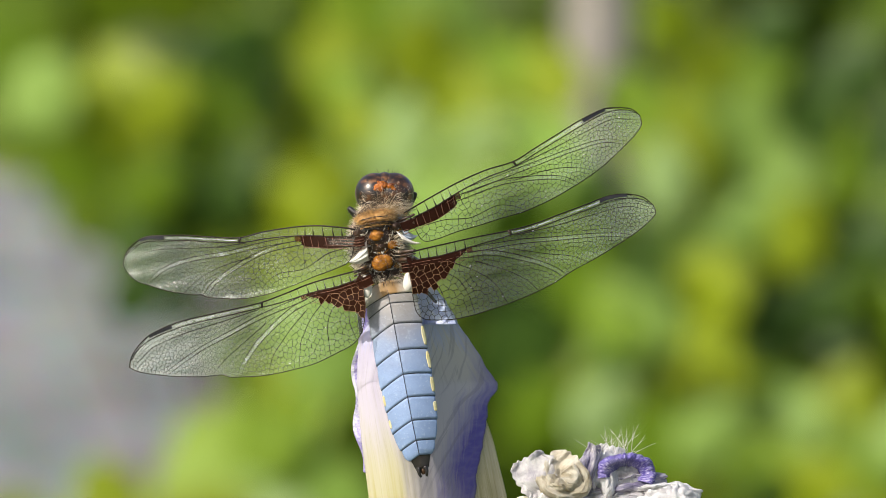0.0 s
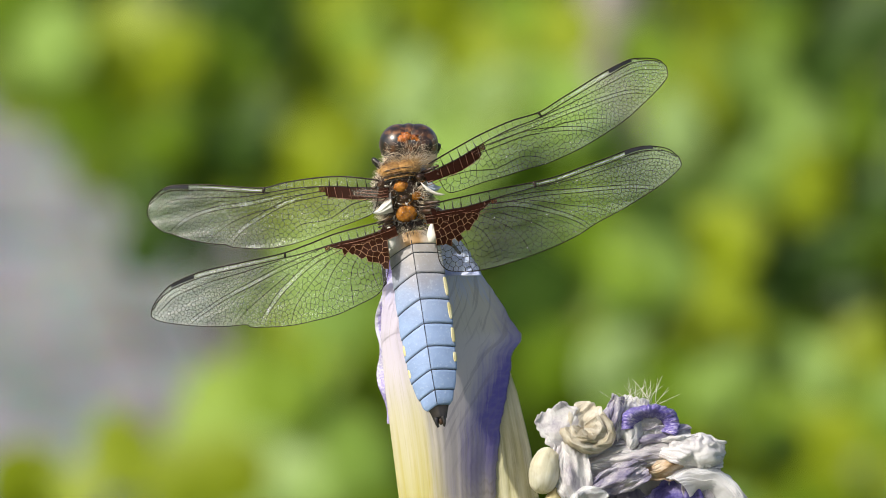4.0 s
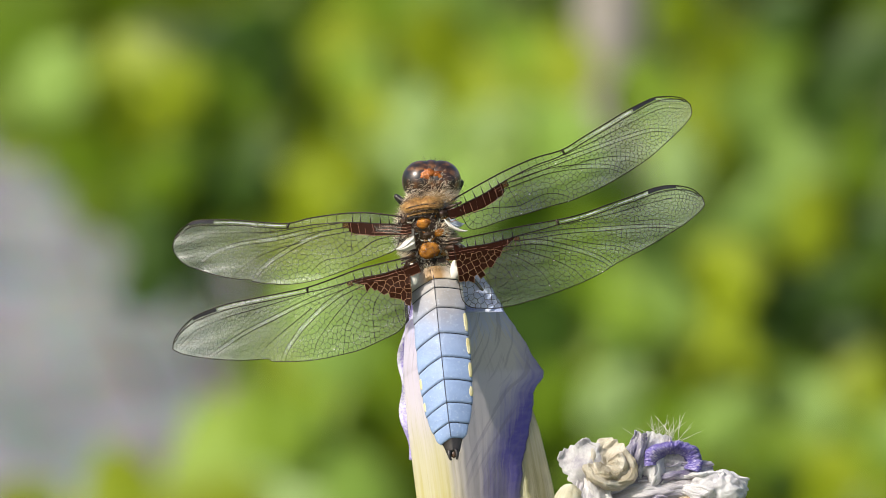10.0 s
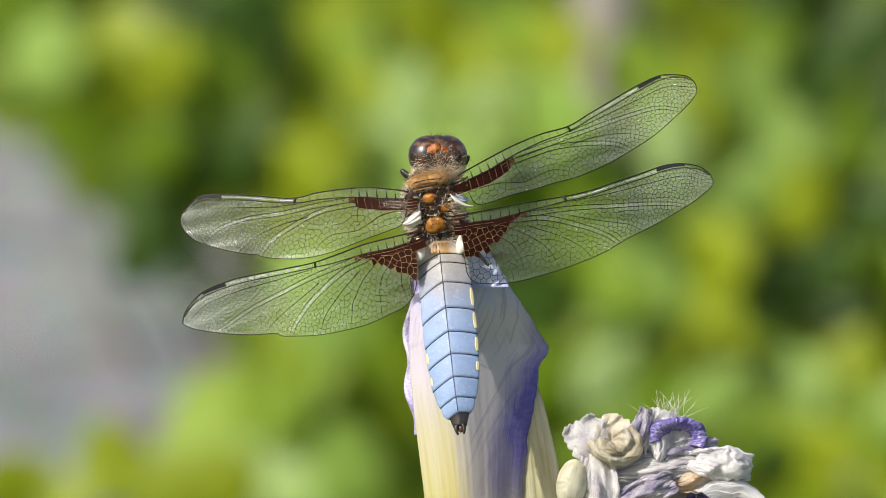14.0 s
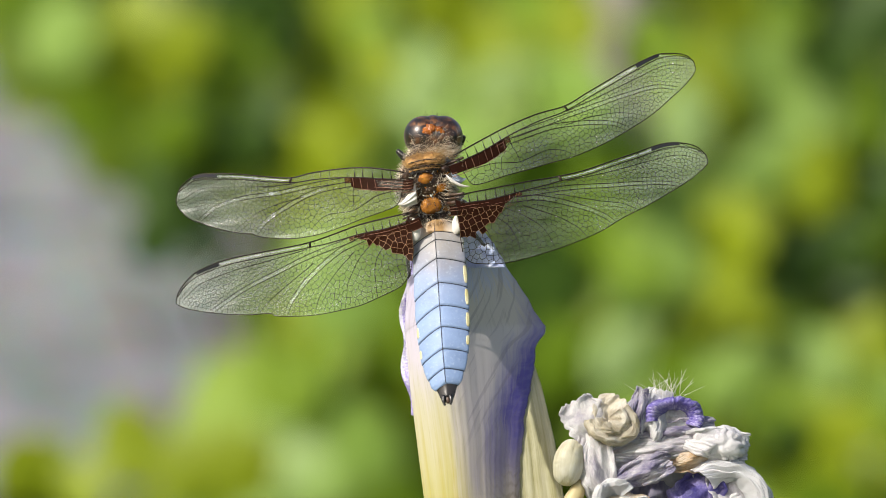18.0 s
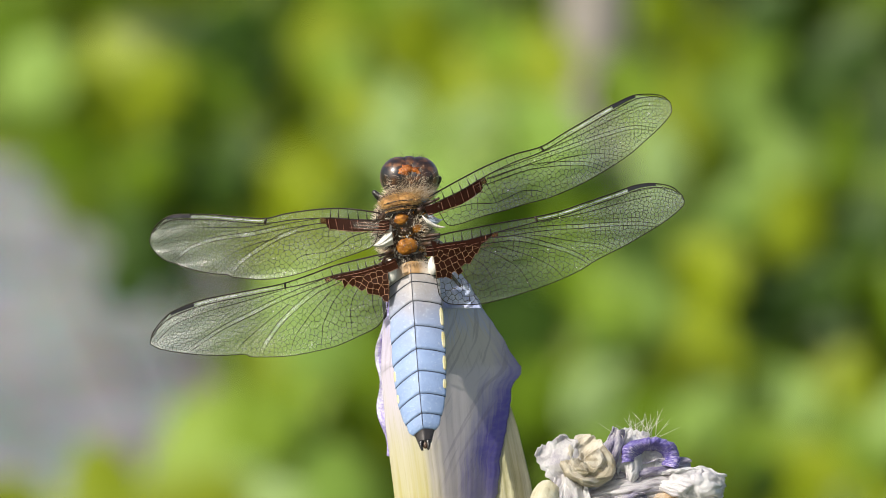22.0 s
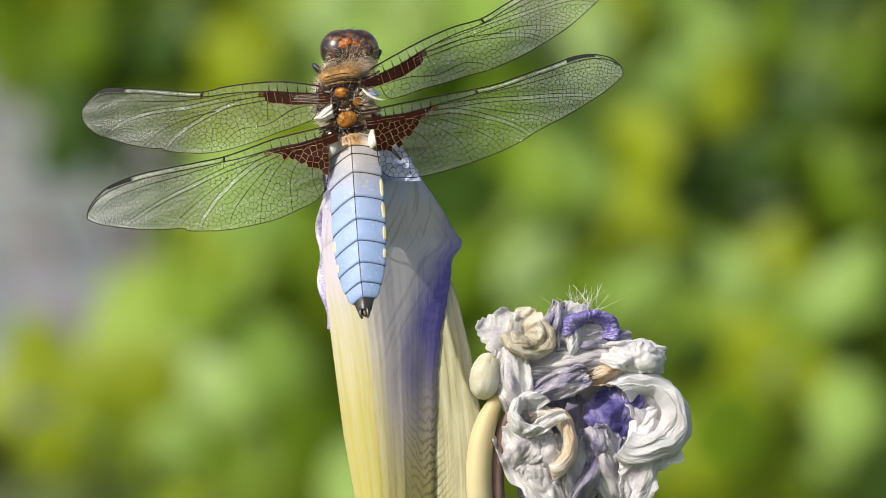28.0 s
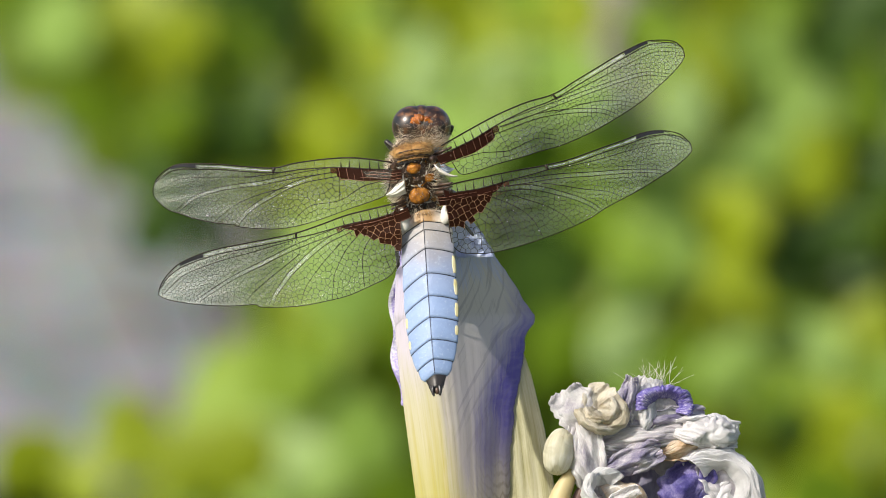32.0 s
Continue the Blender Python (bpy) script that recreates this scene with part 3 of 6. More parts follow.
# deep leaves stand where the shrubs have shaded gaps, painting them dark
shrub("leafy shrub with yellow-green leaves beside the gravel", [
    (-170, 98, 46, "pale"), (-153, 90, 40, "gold"), (-175, 79, 34, "mid"), (-183, 112, 46, "mid"), (-134, 104, 46, "gold"), (-110, 87, 46, "gold"),
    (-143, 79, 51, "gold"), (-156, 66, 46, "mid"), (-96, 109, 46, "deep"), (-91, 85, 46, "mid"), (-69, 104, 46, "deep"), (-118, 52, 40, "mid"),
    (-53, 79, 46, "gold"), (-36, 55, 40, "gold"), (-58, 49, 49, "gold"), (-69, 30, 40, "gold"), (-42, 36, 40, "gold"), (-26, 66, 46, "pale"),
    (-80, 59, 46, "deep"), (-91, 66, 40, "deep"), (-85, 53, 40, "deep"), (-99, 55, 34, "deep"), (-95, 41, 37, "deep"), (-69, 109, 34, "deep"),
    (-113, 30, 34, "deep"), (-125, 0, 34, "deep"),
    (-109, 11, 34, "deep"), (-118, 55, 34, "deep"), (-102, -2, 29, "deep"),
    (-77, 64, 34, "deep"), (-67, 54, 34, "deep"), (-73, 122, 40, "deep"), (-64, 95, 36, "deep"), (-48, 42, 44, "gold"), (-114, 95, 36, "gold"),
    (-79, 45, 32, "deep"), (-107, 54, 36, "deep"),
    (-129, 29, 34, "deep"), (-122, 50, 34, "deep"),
], (0.0, 2.85), 2.25, 1, (-215, -25, 30, 170, 150))
shrub("leafy shrub with large pale green leaves in sun", [
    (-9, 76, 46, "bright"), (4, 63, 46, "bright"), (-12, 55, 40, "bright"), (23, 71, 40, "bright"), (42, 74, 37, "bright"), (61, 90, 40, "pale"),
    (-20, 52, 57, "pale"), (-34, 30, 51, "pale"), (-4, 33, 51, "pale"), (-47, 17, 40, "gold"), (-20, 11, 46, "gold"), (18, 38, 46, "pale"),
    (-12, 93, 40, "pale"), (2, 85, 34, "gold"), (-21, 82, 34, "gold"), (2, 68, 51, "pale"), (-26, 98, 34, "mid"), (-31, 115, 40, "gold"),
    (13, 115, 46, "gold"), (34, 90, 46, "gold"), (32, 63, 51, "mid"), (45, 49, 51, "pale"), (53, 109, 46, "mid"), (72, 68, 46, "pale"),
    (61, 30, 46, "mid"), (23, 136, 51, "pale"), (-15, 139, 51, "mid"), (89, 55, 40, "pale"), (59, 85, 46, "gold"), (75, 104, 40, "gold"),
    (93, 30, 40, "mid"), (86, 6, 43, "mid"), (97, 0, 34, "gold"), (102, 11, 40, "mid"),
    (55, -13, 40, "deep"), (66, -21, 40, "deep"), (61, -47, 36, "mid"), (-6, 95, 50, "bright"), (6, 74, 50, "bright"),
], (0.02, 2.8), 2.2, 2, (-40, 110, 20, 170, 160))
shrub("dense shrub with broad pale and yellow-green leaves", [
    (113, 90, 40, "mid"), (127, 76, 46, "gold"), (135, 52, 46, "gold"), (154, 106, 51, "gold"), (157, 71, 51, "pale"), (178, 112, 34, "mid"),
    (187, 57, 51, "pale"), (214, 60, 46, "mid"), (192, 27, 46, "gold"), (168, 33, 46, "pale"), (138, 25, 51, "pale"), (151, 3, 46, "gold"),
    (124, 3, 46, "pale"), (217, 3, 46, "mid"), (222, -32, 46, "gold"), (146, -32, 46, "gold"), (246, 38, 51, "mid"), (249, -16, 51, "mid"),
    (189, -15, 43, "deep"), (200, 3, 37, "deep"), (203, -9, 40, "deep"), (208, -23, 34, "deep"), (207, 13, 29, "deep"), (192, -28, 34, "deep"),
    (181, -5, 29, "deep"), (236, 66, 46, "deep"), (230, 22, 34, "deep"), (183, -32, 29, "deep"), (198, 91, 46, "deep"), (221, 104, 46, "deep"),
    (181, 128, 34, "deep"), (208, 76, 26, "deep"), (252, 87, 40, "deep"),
    (154, -51, 36, "mid"), (165, -40, 34, "mid"), (143, -7, 44, "gold"), (105, -12, 44, "pale"), (179, 91, 44, "pale"), (141, 66, 40, "gold"),
    (93, 37, 44, "pale"), (118, 15, 44, "pale"), (69, 12, 40, "pale"), (129, 55, 44, "bright"), (80, 58, 40, "pale"),
], (0.22, 2.8), 2.2, 3, (90, 380, -60, 210, 460))
shrub("low leafy perennial with fresh green leaves", [
    (100, -8, 40, "mid"), (89, -16, 34, "gold"), (110, -16, 34, "mid"), (94, -32, 40, "mid"), (72, -60, 46, "mid"), (97, -65, 46, "pale"),
    (121, -43, 51, "pale"), (129, -73, 46, "mid"), (162, -73, 51, "pale"), (189, -54, 40, "mid"), (211, -70, 46, "pale"), (222, -100, 51, "gold"),
    (94, -95, 46, "mid"), (154, -111, 46, "mid"), (252, -65, 51, "pale"), (192, -136, 46, "mid"), (236, -141, 51, "mid"), (121, -125, 46, "gold"),
    (55, -32, 43, "deep"), (184, -96, 37, "deep"), (208, -60, 46, "gold"), (221, -92, 46, "mid"), (214, -70, 46, "mid"),
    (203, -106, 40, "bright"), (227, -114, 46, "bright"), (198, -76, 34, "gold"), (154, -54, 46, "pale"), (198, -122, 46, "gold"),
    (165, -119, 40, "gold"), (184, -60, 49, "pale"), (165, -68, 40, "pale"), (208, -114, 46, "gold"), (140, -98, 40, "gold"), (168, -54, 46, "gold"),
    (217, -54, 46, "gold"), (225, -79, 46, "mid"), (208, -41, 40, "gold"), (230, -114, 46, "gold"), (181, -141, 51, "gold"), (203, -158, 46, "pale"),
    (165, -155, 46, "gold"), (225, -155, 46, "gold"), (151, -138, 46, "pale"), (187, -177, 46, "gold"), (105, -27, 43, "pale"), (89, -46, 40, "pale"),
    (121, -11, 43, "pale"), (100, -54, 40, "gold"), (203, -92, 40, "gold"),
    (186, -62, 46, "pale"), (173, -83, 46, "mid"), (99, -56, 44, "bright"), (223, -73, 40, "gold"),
    (74, -54, 44, "pale"), (93, -35, 44, "gold"), (112, -54, 44, "pale"), (139, -46, 44, "gold"), (161, -35, 40, "pale"), (150, -68, 44, "pale"), (164, -95, 44, "pale"),
    (213, -115, 44, "pale"), (251, -126, 44, "pale"), (199, -153, 44, "gold"), (267, -161, 44, "pale"),
], (0.18, 2.65), 2.1, 4, (20, 350, -210, -10, 360))
shrub("low bright green plants at the edge of the gravel", [
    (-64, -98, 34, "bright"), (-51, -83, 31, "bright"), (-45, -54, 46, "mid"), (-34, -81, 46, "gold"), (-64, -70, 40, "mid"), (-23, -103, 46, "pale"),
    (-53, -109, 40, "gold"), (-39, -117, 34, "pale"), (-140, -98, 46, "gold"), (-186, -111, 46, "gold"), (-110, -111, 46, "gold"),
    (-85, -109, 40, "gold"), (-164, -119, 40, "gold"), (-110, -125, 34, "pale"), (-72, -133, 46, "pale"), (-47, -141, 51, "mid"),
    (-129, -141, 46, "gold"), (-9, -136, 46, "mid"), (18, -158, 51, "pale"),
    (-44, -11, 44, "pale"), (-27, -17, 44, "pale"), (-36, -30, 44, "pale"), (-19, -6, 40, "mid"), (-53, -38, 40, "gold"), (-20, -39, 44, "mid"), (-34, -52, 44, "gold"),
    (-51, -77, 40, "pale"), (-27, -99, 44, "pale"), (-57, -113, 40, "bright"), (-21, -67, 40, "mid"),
], (-0.02, 2.6), 2.1, 5, (-90, 40, -200, -30, 110))


def stake():
    m = STAGE @ Matrix.Translation((0.103, 2.31, 0.05))
    p = m.translation
    root = tagged(new("garden_stake", mesh_of("garden_stake", *loft([[Vector((0.0185 * w * math.cos(a) + 0.002 * noise.noise((z * 3, a, 0)), 0.0185 * w * math.sin(a), z)) for a in [2 * math.pi * k / 12 for k in range(12)]] for z, w in ((-0.05, 1.0), (0.15, 1.02), (0.35, 0.98), (0.6, 1.0), (0.9, 0.97), (0.91, 0.7))]), WOOD)), "weathered grey wooden garden stake behind the shrubs", "stake")
    root.location = (p.x, p.y, 0)


stake()

# ---- iris bud ----
FLANK = 0.95


def iris_bud():
    root = thing("iris_bud", STAGE, "iris bud, cream and lavender with a violet petal margin", "flower")

    def rib(u, v, k):
        return 0.16 * noise.noise((u * 9 + k, v * 1.5, k)) + 0.05 * noise.noise((u * 34, v * 3, k))

    def ridge(z):
        return interp(z, (-60, 3.2), (-48.8, 2.7), (-38, 1.9), (-27.5, 1.0), (-22.7, 0.3), (-12, -2.2), (-4, 0.0), (1.0, 4.0))

    def front_edge(z):
        wav = 0.35 * noise.noise((z * 0.55, 2, 0)) + 0.15 * noise.noise((z * 1.6, 5, 0))
        return wav + interp(z, (-60, 8.8), (-48.8, 9.3), (-38.6, 9.6), (-31, 9.9), (-24.4, 10.5), (-17.2, 12.0), (-14.5, 12.3), (-13.2, 13.4), (-12.6, 13.6), (-7.9, 10.7), (-4.7, 8.6), (-1.1, 6.5), (1.0, 4.9))

    def front(u, v):
        z = -60 + 61 * v
        k = ridge(z)
        a = min(k - 0.2, interp(z, (-60, 0.3), (-47.9, -0.8), (-38, -2.5), (-29, -3.6), (-19.8, -4.7), (-12.3, -5.3), (-6, -5.0), (-2, -2.0), (1, 3.6)))
        b = front_edge(z)
        x = a + (k - a) * u / 0.35 if u < 0.35 else k + (b - k) * (u - 0.35) / 0.65
        d = x - k
        deep = -8.6 + math.sqrt(6.0 + (d * (FLANK if d > 0 else 0.95)) ** 2)
        lift = interp(z, (-22, 0), (-13.5, 1.0), (-5, 0.2)) * max(0, u - 0.6) * 2.5
        return x, deep + 0.02 * (z + 60) - lift + rib(u, v, 1), z

    def frill(u, v):
        z = -24 + 22 * v
        x = -6.0 + 3.6 * u + 0.35 * math.sin(v * 17) * (1 - u) + interp(z, (-24, 1.4), (-19, 0.5), (-12, 0.0), (-2, 1.2))
        return x, 1.5 - 2.0 * u + 0.5 * math.sin(v * 23) * (1 - u) + rib(u, v, 7), z

    def sepal(u, v):
        z = -60 + 43.5 * v
        a = 6.0
        b = interp(z, (-60, 17.2), (-48.8, 17.0), (-42, 16.6), (-35, 15.8), (-27.4, 14.6), (-20, 12.9), (-17, 11.9), (-16.5, 11.6))
        x = a + (b - a) * u
        e, k = front_edge(z), ridge(z)
        deep = -8.6 + math.sqrt(6.0 + (FLANK * (e - k)) ** 2) + 0.02 * (z + 60)
        return x, deep + 0.35 + 0.12 * (x - e) + max(0, e - 0.5 - x) * 0.9 + 0.03 * math.cos(u * 40) + rib(u, v, 11), z

    sheet("petal", front, 80, 120, PETAL_FRONT, root, "cream and grey-lavender petal with a deep violet wavy margin", 0.3)
    def tip(u, v):
        z = -4.2 + 5.0 * v
        right = interp(z, (-4.2, 8.0), (0.8, 5.2))
        x = 3.0 + (right - 3.0) * u
        return x, -5.6 - 0.45 * (x - 3.0) + 0.75 * (z + 4.2) + 0.12 * math.sin(9 * u + 2 * v) + rib(u, v, 5), z

    sheet("petal", tip, 20, 20, BLUE_TIP, root, "bluish white petal tip", 0.25)
    sheet("petal", frill, 14, 50, FRILL, root, "lilac frilled petal edge", 0.25)
    sheet("sepal", sepal, 30, 70, SEPAL, root, "pale yellow-green sepal with fine dark lines", 0.35)
    sheet("petal", lambda u, v: (1.5 + (u - 0.5) * 2.6 * (1 - v), -9.0 - 0.6 * math.sin(math.pi * u), -54.0 + 5.6 * v), 10, 14, VIOLET, root, "small violet petal tip", 0.3)
    rings = []
    for z, w, x, y in ((-75, 4, 8, 5), (-62, 5.5, 7.5, 5.5), (-45, 5.6, 7, 6.0), (-28, 5.0, 5, 6.0), (-14, 4.0, 3.4, 6.0), (-4, 2.4, 3.0, 5.4), (0, 0.8, 3.4, 4.6)):
        rings.append([Vector((x + w * math.cos(a), y + 0.6 * w * math.sin(a), z)) * MM for a in [2 * math.pi * k / 24 for k in range(24)]])
    part("bud_core", mesh_of("bud_core", *loft(rings), SEPAL), root)
    foot = STAGE.inverted() @ Vector((0.012, 0.03, -0.02))
    path = catmull([Vector((8, 4, -72)) * MM, Vector((9, 6, -130)) * MM, foot.lerp(Vector((0.009, 0.006, -0.13)), 0.4), foot], 10)
    part("stem", mesh_of("stem", *tube(path, [0.0045] * len(path), 12), STEM), root, "round green stem rising from the ground")
    return root


iris_bud()


# ---- withered flower ----
def withered_flower():
    base = STAGE @ Matrix.Translation((0.0290, -0.008, -0.0332))
    root = thing("withered_iris_flower", base, "withered iris flower of crumpled white, beige and violet petals", "flower")

    def lump(c, r, turn, mat, label, seed, amp=0.35, ridges=7.0, nu=90, nv=60):
        """A crushed petal: a crumpled pocket with long folds and a ragged surface."""
        m3 = pose(0, 0, 0, *turn).to_3x3()

        def fn(u, v):
            a, b = math.pi * (0.02 + 0.96 * v), 2 * math.pi * u
            d = Vector((math.sin(a) * math.cos(b), math.sin(a) * math.sin(b), math.cos(a)))
            w = Vector((noise.noise(d * 1.4 + Vector((seed, 0, 0))), noise.noise(d * 1.4 + Vector((0, seed, 0))), noise.noise(d * 1.4 + Vector((0, 0, seed)))))
            e = d + w * 0.55
            th = math.atan2(e.y, e.x)
            fold = math.sin(ridges * th + 5.0 * w.z + 1.5 * math.sin(3 * d.z + seed))
            fine = math.sin(ridges * 3.1 * th + 9.0 * w.y + seed)
            cut = abs(noise.noise(e * 1.7 + Vector((seed * 3, 0, 0))))
            k = 1 + amp * (0.28 * fold + 0.10 * fine + 1.0 * w.x - 0.55 * max(0, 0.22 - cut) / 0.22)
            return Vector(c) + m3 @ Vector((d.x * r[0] * k, d.y * r[1] * k, d.z * r[2] * k))

        sheet("petal", fn, nu, nv, mat, root, label, 0.12)

    def billow(c, w, h, bulge, turn, mat, label, seed, pleats=7.0, amp=0.22, nu=100, nv=64):
        """A crumpled petal: a thin bowed sheet gathered at its foot, with long pleats and a ragged, ruffled rim."""
        m3 = pose(0, 0, 0, *turn).to_3x3()

        def fn(u, v):
            a, b = 2 * u - 1, 2 * v - 1
            big = noise.noise((a * 1.1 + seed, b * 1.1, seed))
            slow = noise.noise((a * 0.9, b * 1.3 + seed, seed * 2))
            edge = math.sqrt(max(0.0, 1 - 0.62 * b * b)) * (0.78 + 0.22 * (b + 1) / 2)
            edge *= 1 + 0.22 * noise.noise((b * 3.6, seed + a, 0))
            rim = 0.55 + 0.45 * max(abs(a), abs(b)) ** 2
            n1 = noise.noise((a * pleats * 0.42 + 2.6 * slow + seed, b * 1.1 + 1.8 * big, seed))
            n2 = noise.noise((a * pleats * 1.35 + 3.0 * slow + 1.2 * n1, b * 2.0 + seed, seed + 7))
            n3 = noise.noise((a * pleats * 3.2 + 5.0 * slow, b * 3.5, seed + 3))
            lumpy = noise.noise((a * 2.6 + seed, b * 2.6 - seed, 9.0))
            fold = 1.3 * (1 - 2.6 * abs(n1)) + 0.4 * (1 - 2.6 * abs(n2)) + 0.14 * (1 - 2.6 * abs(n3))
            lip = -0.9 * max(0.0, abs(a) - 0.72) / 0.28 - 0.7 * max(0.0, b - 0.75) / 0.25
            deep = -bulge * (1 - 0.85 * a * a) * (1 - 0.75 * b * b) + amp * (fold * rim + 1.9 * lumpy) + 0.9 * big * bulge * 0.9 + lip * (0.6 + 1.2 * slow)
            x = 0.5 * w * a * edge + 0.25 * w * 0.4 * slow
            z = 0.5 * h * b * (1 + 0.10 * noise.noise((a * 4, seed, 2))) + amp * 1.4 * n2 * max(0, abs(b) - 0.5)
            return Vector(c) + m3 @ Vector((x, deep + bulge * 0.5, z))

        sheet("petal", fn, nu, nv, mat, root, label, 0.14)

    def cup(c, face, rx, rz, a0, a1, profile, mat, label, seed, amp=0.3, creases=5.0, radial=False, drift=(0, 0), nu=130, nv=80):
        """A petal rolled over into an open cup: a folded rim round a hollow, creased along or across the rim."""
        f = Vector(face).normalized()
        e1 = Vector((0, 0, 1)).cross(f).normalized()
        e2 = f.cross(e1)
        line = catmull([(r, d, 0) for r, d in profile], 8)

        def fn(u, v):
            a = radians(a0 + (a1 - a0) * u)
            q = v * (len(line) - 1)
            i = min(int(q), len(line) - 2)
            p = line[i].lerp(line[i + 1], q - i)
            ca, sa = math.cos(a), math.sin(a)
            slow = noise.noise((ca * 0.9 + seed, sa * 0.9, v * 0.8))
            if radial:
                n1, n2 = noise.noise((u * creases * 3, v * 1.2, seed)), noise.noise((u * creases * 9, v * 2, seed + 4))
            else:
                n1, n2 = noise.noise((ca * 0.8 + seed, sa * 0.8, v * creases + 1.2 * slow)), noise.noise((ca * 2.0, sa * 2.0 + seed, v * creases * 3.2 + 2 * slow))
            n3 = noise.noise((ca * 5.0 + seed, sa * 5.0, v * creases * 1.6))
            push = amp * (1.2 * (1 - 2.6 * abs(n1)) + 0.6 * (1 - 2.6 * abs(n2)) + 0.15 * (1 - 2.6 * abs(n3)))
            end = math.sin(math.pi * (0.1 + 0.8 * u)) ** 0.3
            r = p.x * (1 + 0.16 * slow + 0.08 * noise.noise((ca * 2.4, sa * 2.4, seed)))
            at = Vector(c) + e1 * (ca * rx * r + drift[0] * (1 - p.x)) + e2 * (sa * rz * r + drift[1] * (1 - p.x))
            at += (e1 * ca + e2 * sa) * push * 0.8 - f * (p.y * end + 0.8 * noise.noise((ca * 1.3, sa * 1.3, seed * 2))) + f * push
            return at

        sheet("petal", fn, nu, nv, mat, root, label, 0.10)

    lump((0.3, 6.0, -8.0), (8.6, 3.4, 15.0), (0, 3, 0), LILAC, "dark lilac crushed petals at the core", 1.3, 0.16, 9)
    lump((0.8, 5.4, 4.0), (7.4, 3.0, 5.2), (0, 3, 0), GREYPAPER, "grey crushed petals at the core", 2.2, 0.16, 9)
    billow((4.4, 0.4, -2.2), 8.0, 7.0, 2.0, (0, 18, 0), VIOLET, "deep violet crumpled petal", 2.7, 4, 0.18)
    billow((4.4, 0.4, -10.0), 7.6, 12.5, 2.6, (0, -24, 8), GREYPAPER, "pale grey-lilac crumpled lower petal", 3.1, 5, 0.34)
    billow((9.4, 0.0, -6.2), 8.0, 9.0, 2.4, (0, 34, 14), PAPER, "white crumpled petal below the curl", 4.4, 9, 0.16)
    billow((0.6, 0.0, -10.0), 6.5, 13.0, 2.2, (0, 30, 0), LILAC, "lilac-grey folded petal", 5.2, 5, 0.34)
    billow((-6.4, -1.2, -9.0), 8.0, 13.0, 2.6, (0, -32, -6), GREYPAPER, "pinkish grey hanging petal folds", 6.6, 5, 0.34)
    billow((-8.8, -0.6, 1.6), 5.6, 10.5, 2.0, (0, -14, -10), GREYPAPER, "grey-pink twisted petal", 8.8, 6)
    billow((-1.0, 0.2, 4.2), 4.6, 14.0, 1.8, (0, 84, 0), GREYPAPER, "grey twisted petal folds across the flower", 9.1, 6, 0.3)
    billow((-2.6, -1.2, 2.0), 4.2, 7.5, 1.6, (0, 68, 0), LILAC, "blue-grey twisted petal folds", 10.4, 5, 0.25)
    billow((7.0, 0.2, 5.6), 4.8, 8.6, 2.6, (0, 98, 6), PAPER, "white ruffled petal lying across the top", 11.8, 7, 0.26)
    lump((7.4, 1.0, 5.4), (3.9, 2.4, 2.3), (0, 8, 0), PAPER, "pale domed petal with a ruffled edge", 21.8, 0.16, 6)
    billow((-1.0, 0.6, 9.2), 4.8, 7.0, 1.8, (0, 12, 0), PAPER, "white crinkled petal neck", 12.2, 6, 0.2)
    billow((-3.7, 0.2, 10.0), 2.6, 6.0, 1.3, (0, 14, 0), LILAC, "blue-lilac rolled petal", 13.5, 4, 0.15)
    billow((1.8, 0.8, 7.2), 3.4, 10.0, 1.4, (0, 84, 0), LILAC, "grey-lilac fibrous petal shreds", 14.1, 6, 0.26)
    billow((-10.6, 0.8, 8.8), 6.4, 5.6, 1.0, (0, -28, -12), GREYPAPER, "thin pale grey petal flap", 15.9, 3, 0.07)
    billow((-7.0, 0.6, 8.6), 6.6, 6.4, 1.8, (0, 36, 0), BEIGE, "beige petal behind the crescent", 16.6, 4, 0.16)
    billow((9.4, 1.2, -1.2), 8.0, 8.6, 1.2, (0, -24, 16), GREYPAPER, "pale silky petal inside the curl", 16.3, 6, 0.14)
    billow((-1.6, -1.0, -9.0), 4.6, 9.0, 1.8, (0, -10, 8), GREYPAPER, "grey crumpled petal fold", 31.0, 6, 0.16)
    billow((-7.6, -1.8, -6.6), 5.0, 6.0, 1.8, (0, 30, -8), GREYPAPER, "pale crumpled petal fold", 32.4, 6, 0.14)
    billow((2.2, -0.6, -6.6), 4.6, 6.0, 1.8, (0, -20, 8), LILAC, "violet-grey crumpled petal fold", 33.1, 7, 0.18)
    billow((7.4, -1.2, -10.4), 6.0, 7.0, 2.0, (0, 20, 10), GREYPAPER, "grey crumpled petal fold", 34.7, 7, 0.16)
    billow((3.6, 0.0, 3.4), 3.6, 6.5, 1.4, (0, 70, 0), AMBER, "pinkish tan petal fold", 35.5, 5, 0.2)
    cup((8.2, -0.6, -2.6), (0.22, -1, 0.25), 6.2, 5.8, -128, 132, ((0.86, 3.2), (1.0, 1.2), (0.98, -0.6), (0.84, -1.5), (0.68, -1.5), (0.54, -0.9), (0.44, 0.4), (0.40, 1.8)), ROLL, "white silky petal rolled into a wide horseshoe curl", 3.0, 0.22, 7.0, False, (0.4, 0.8), 200, 140)
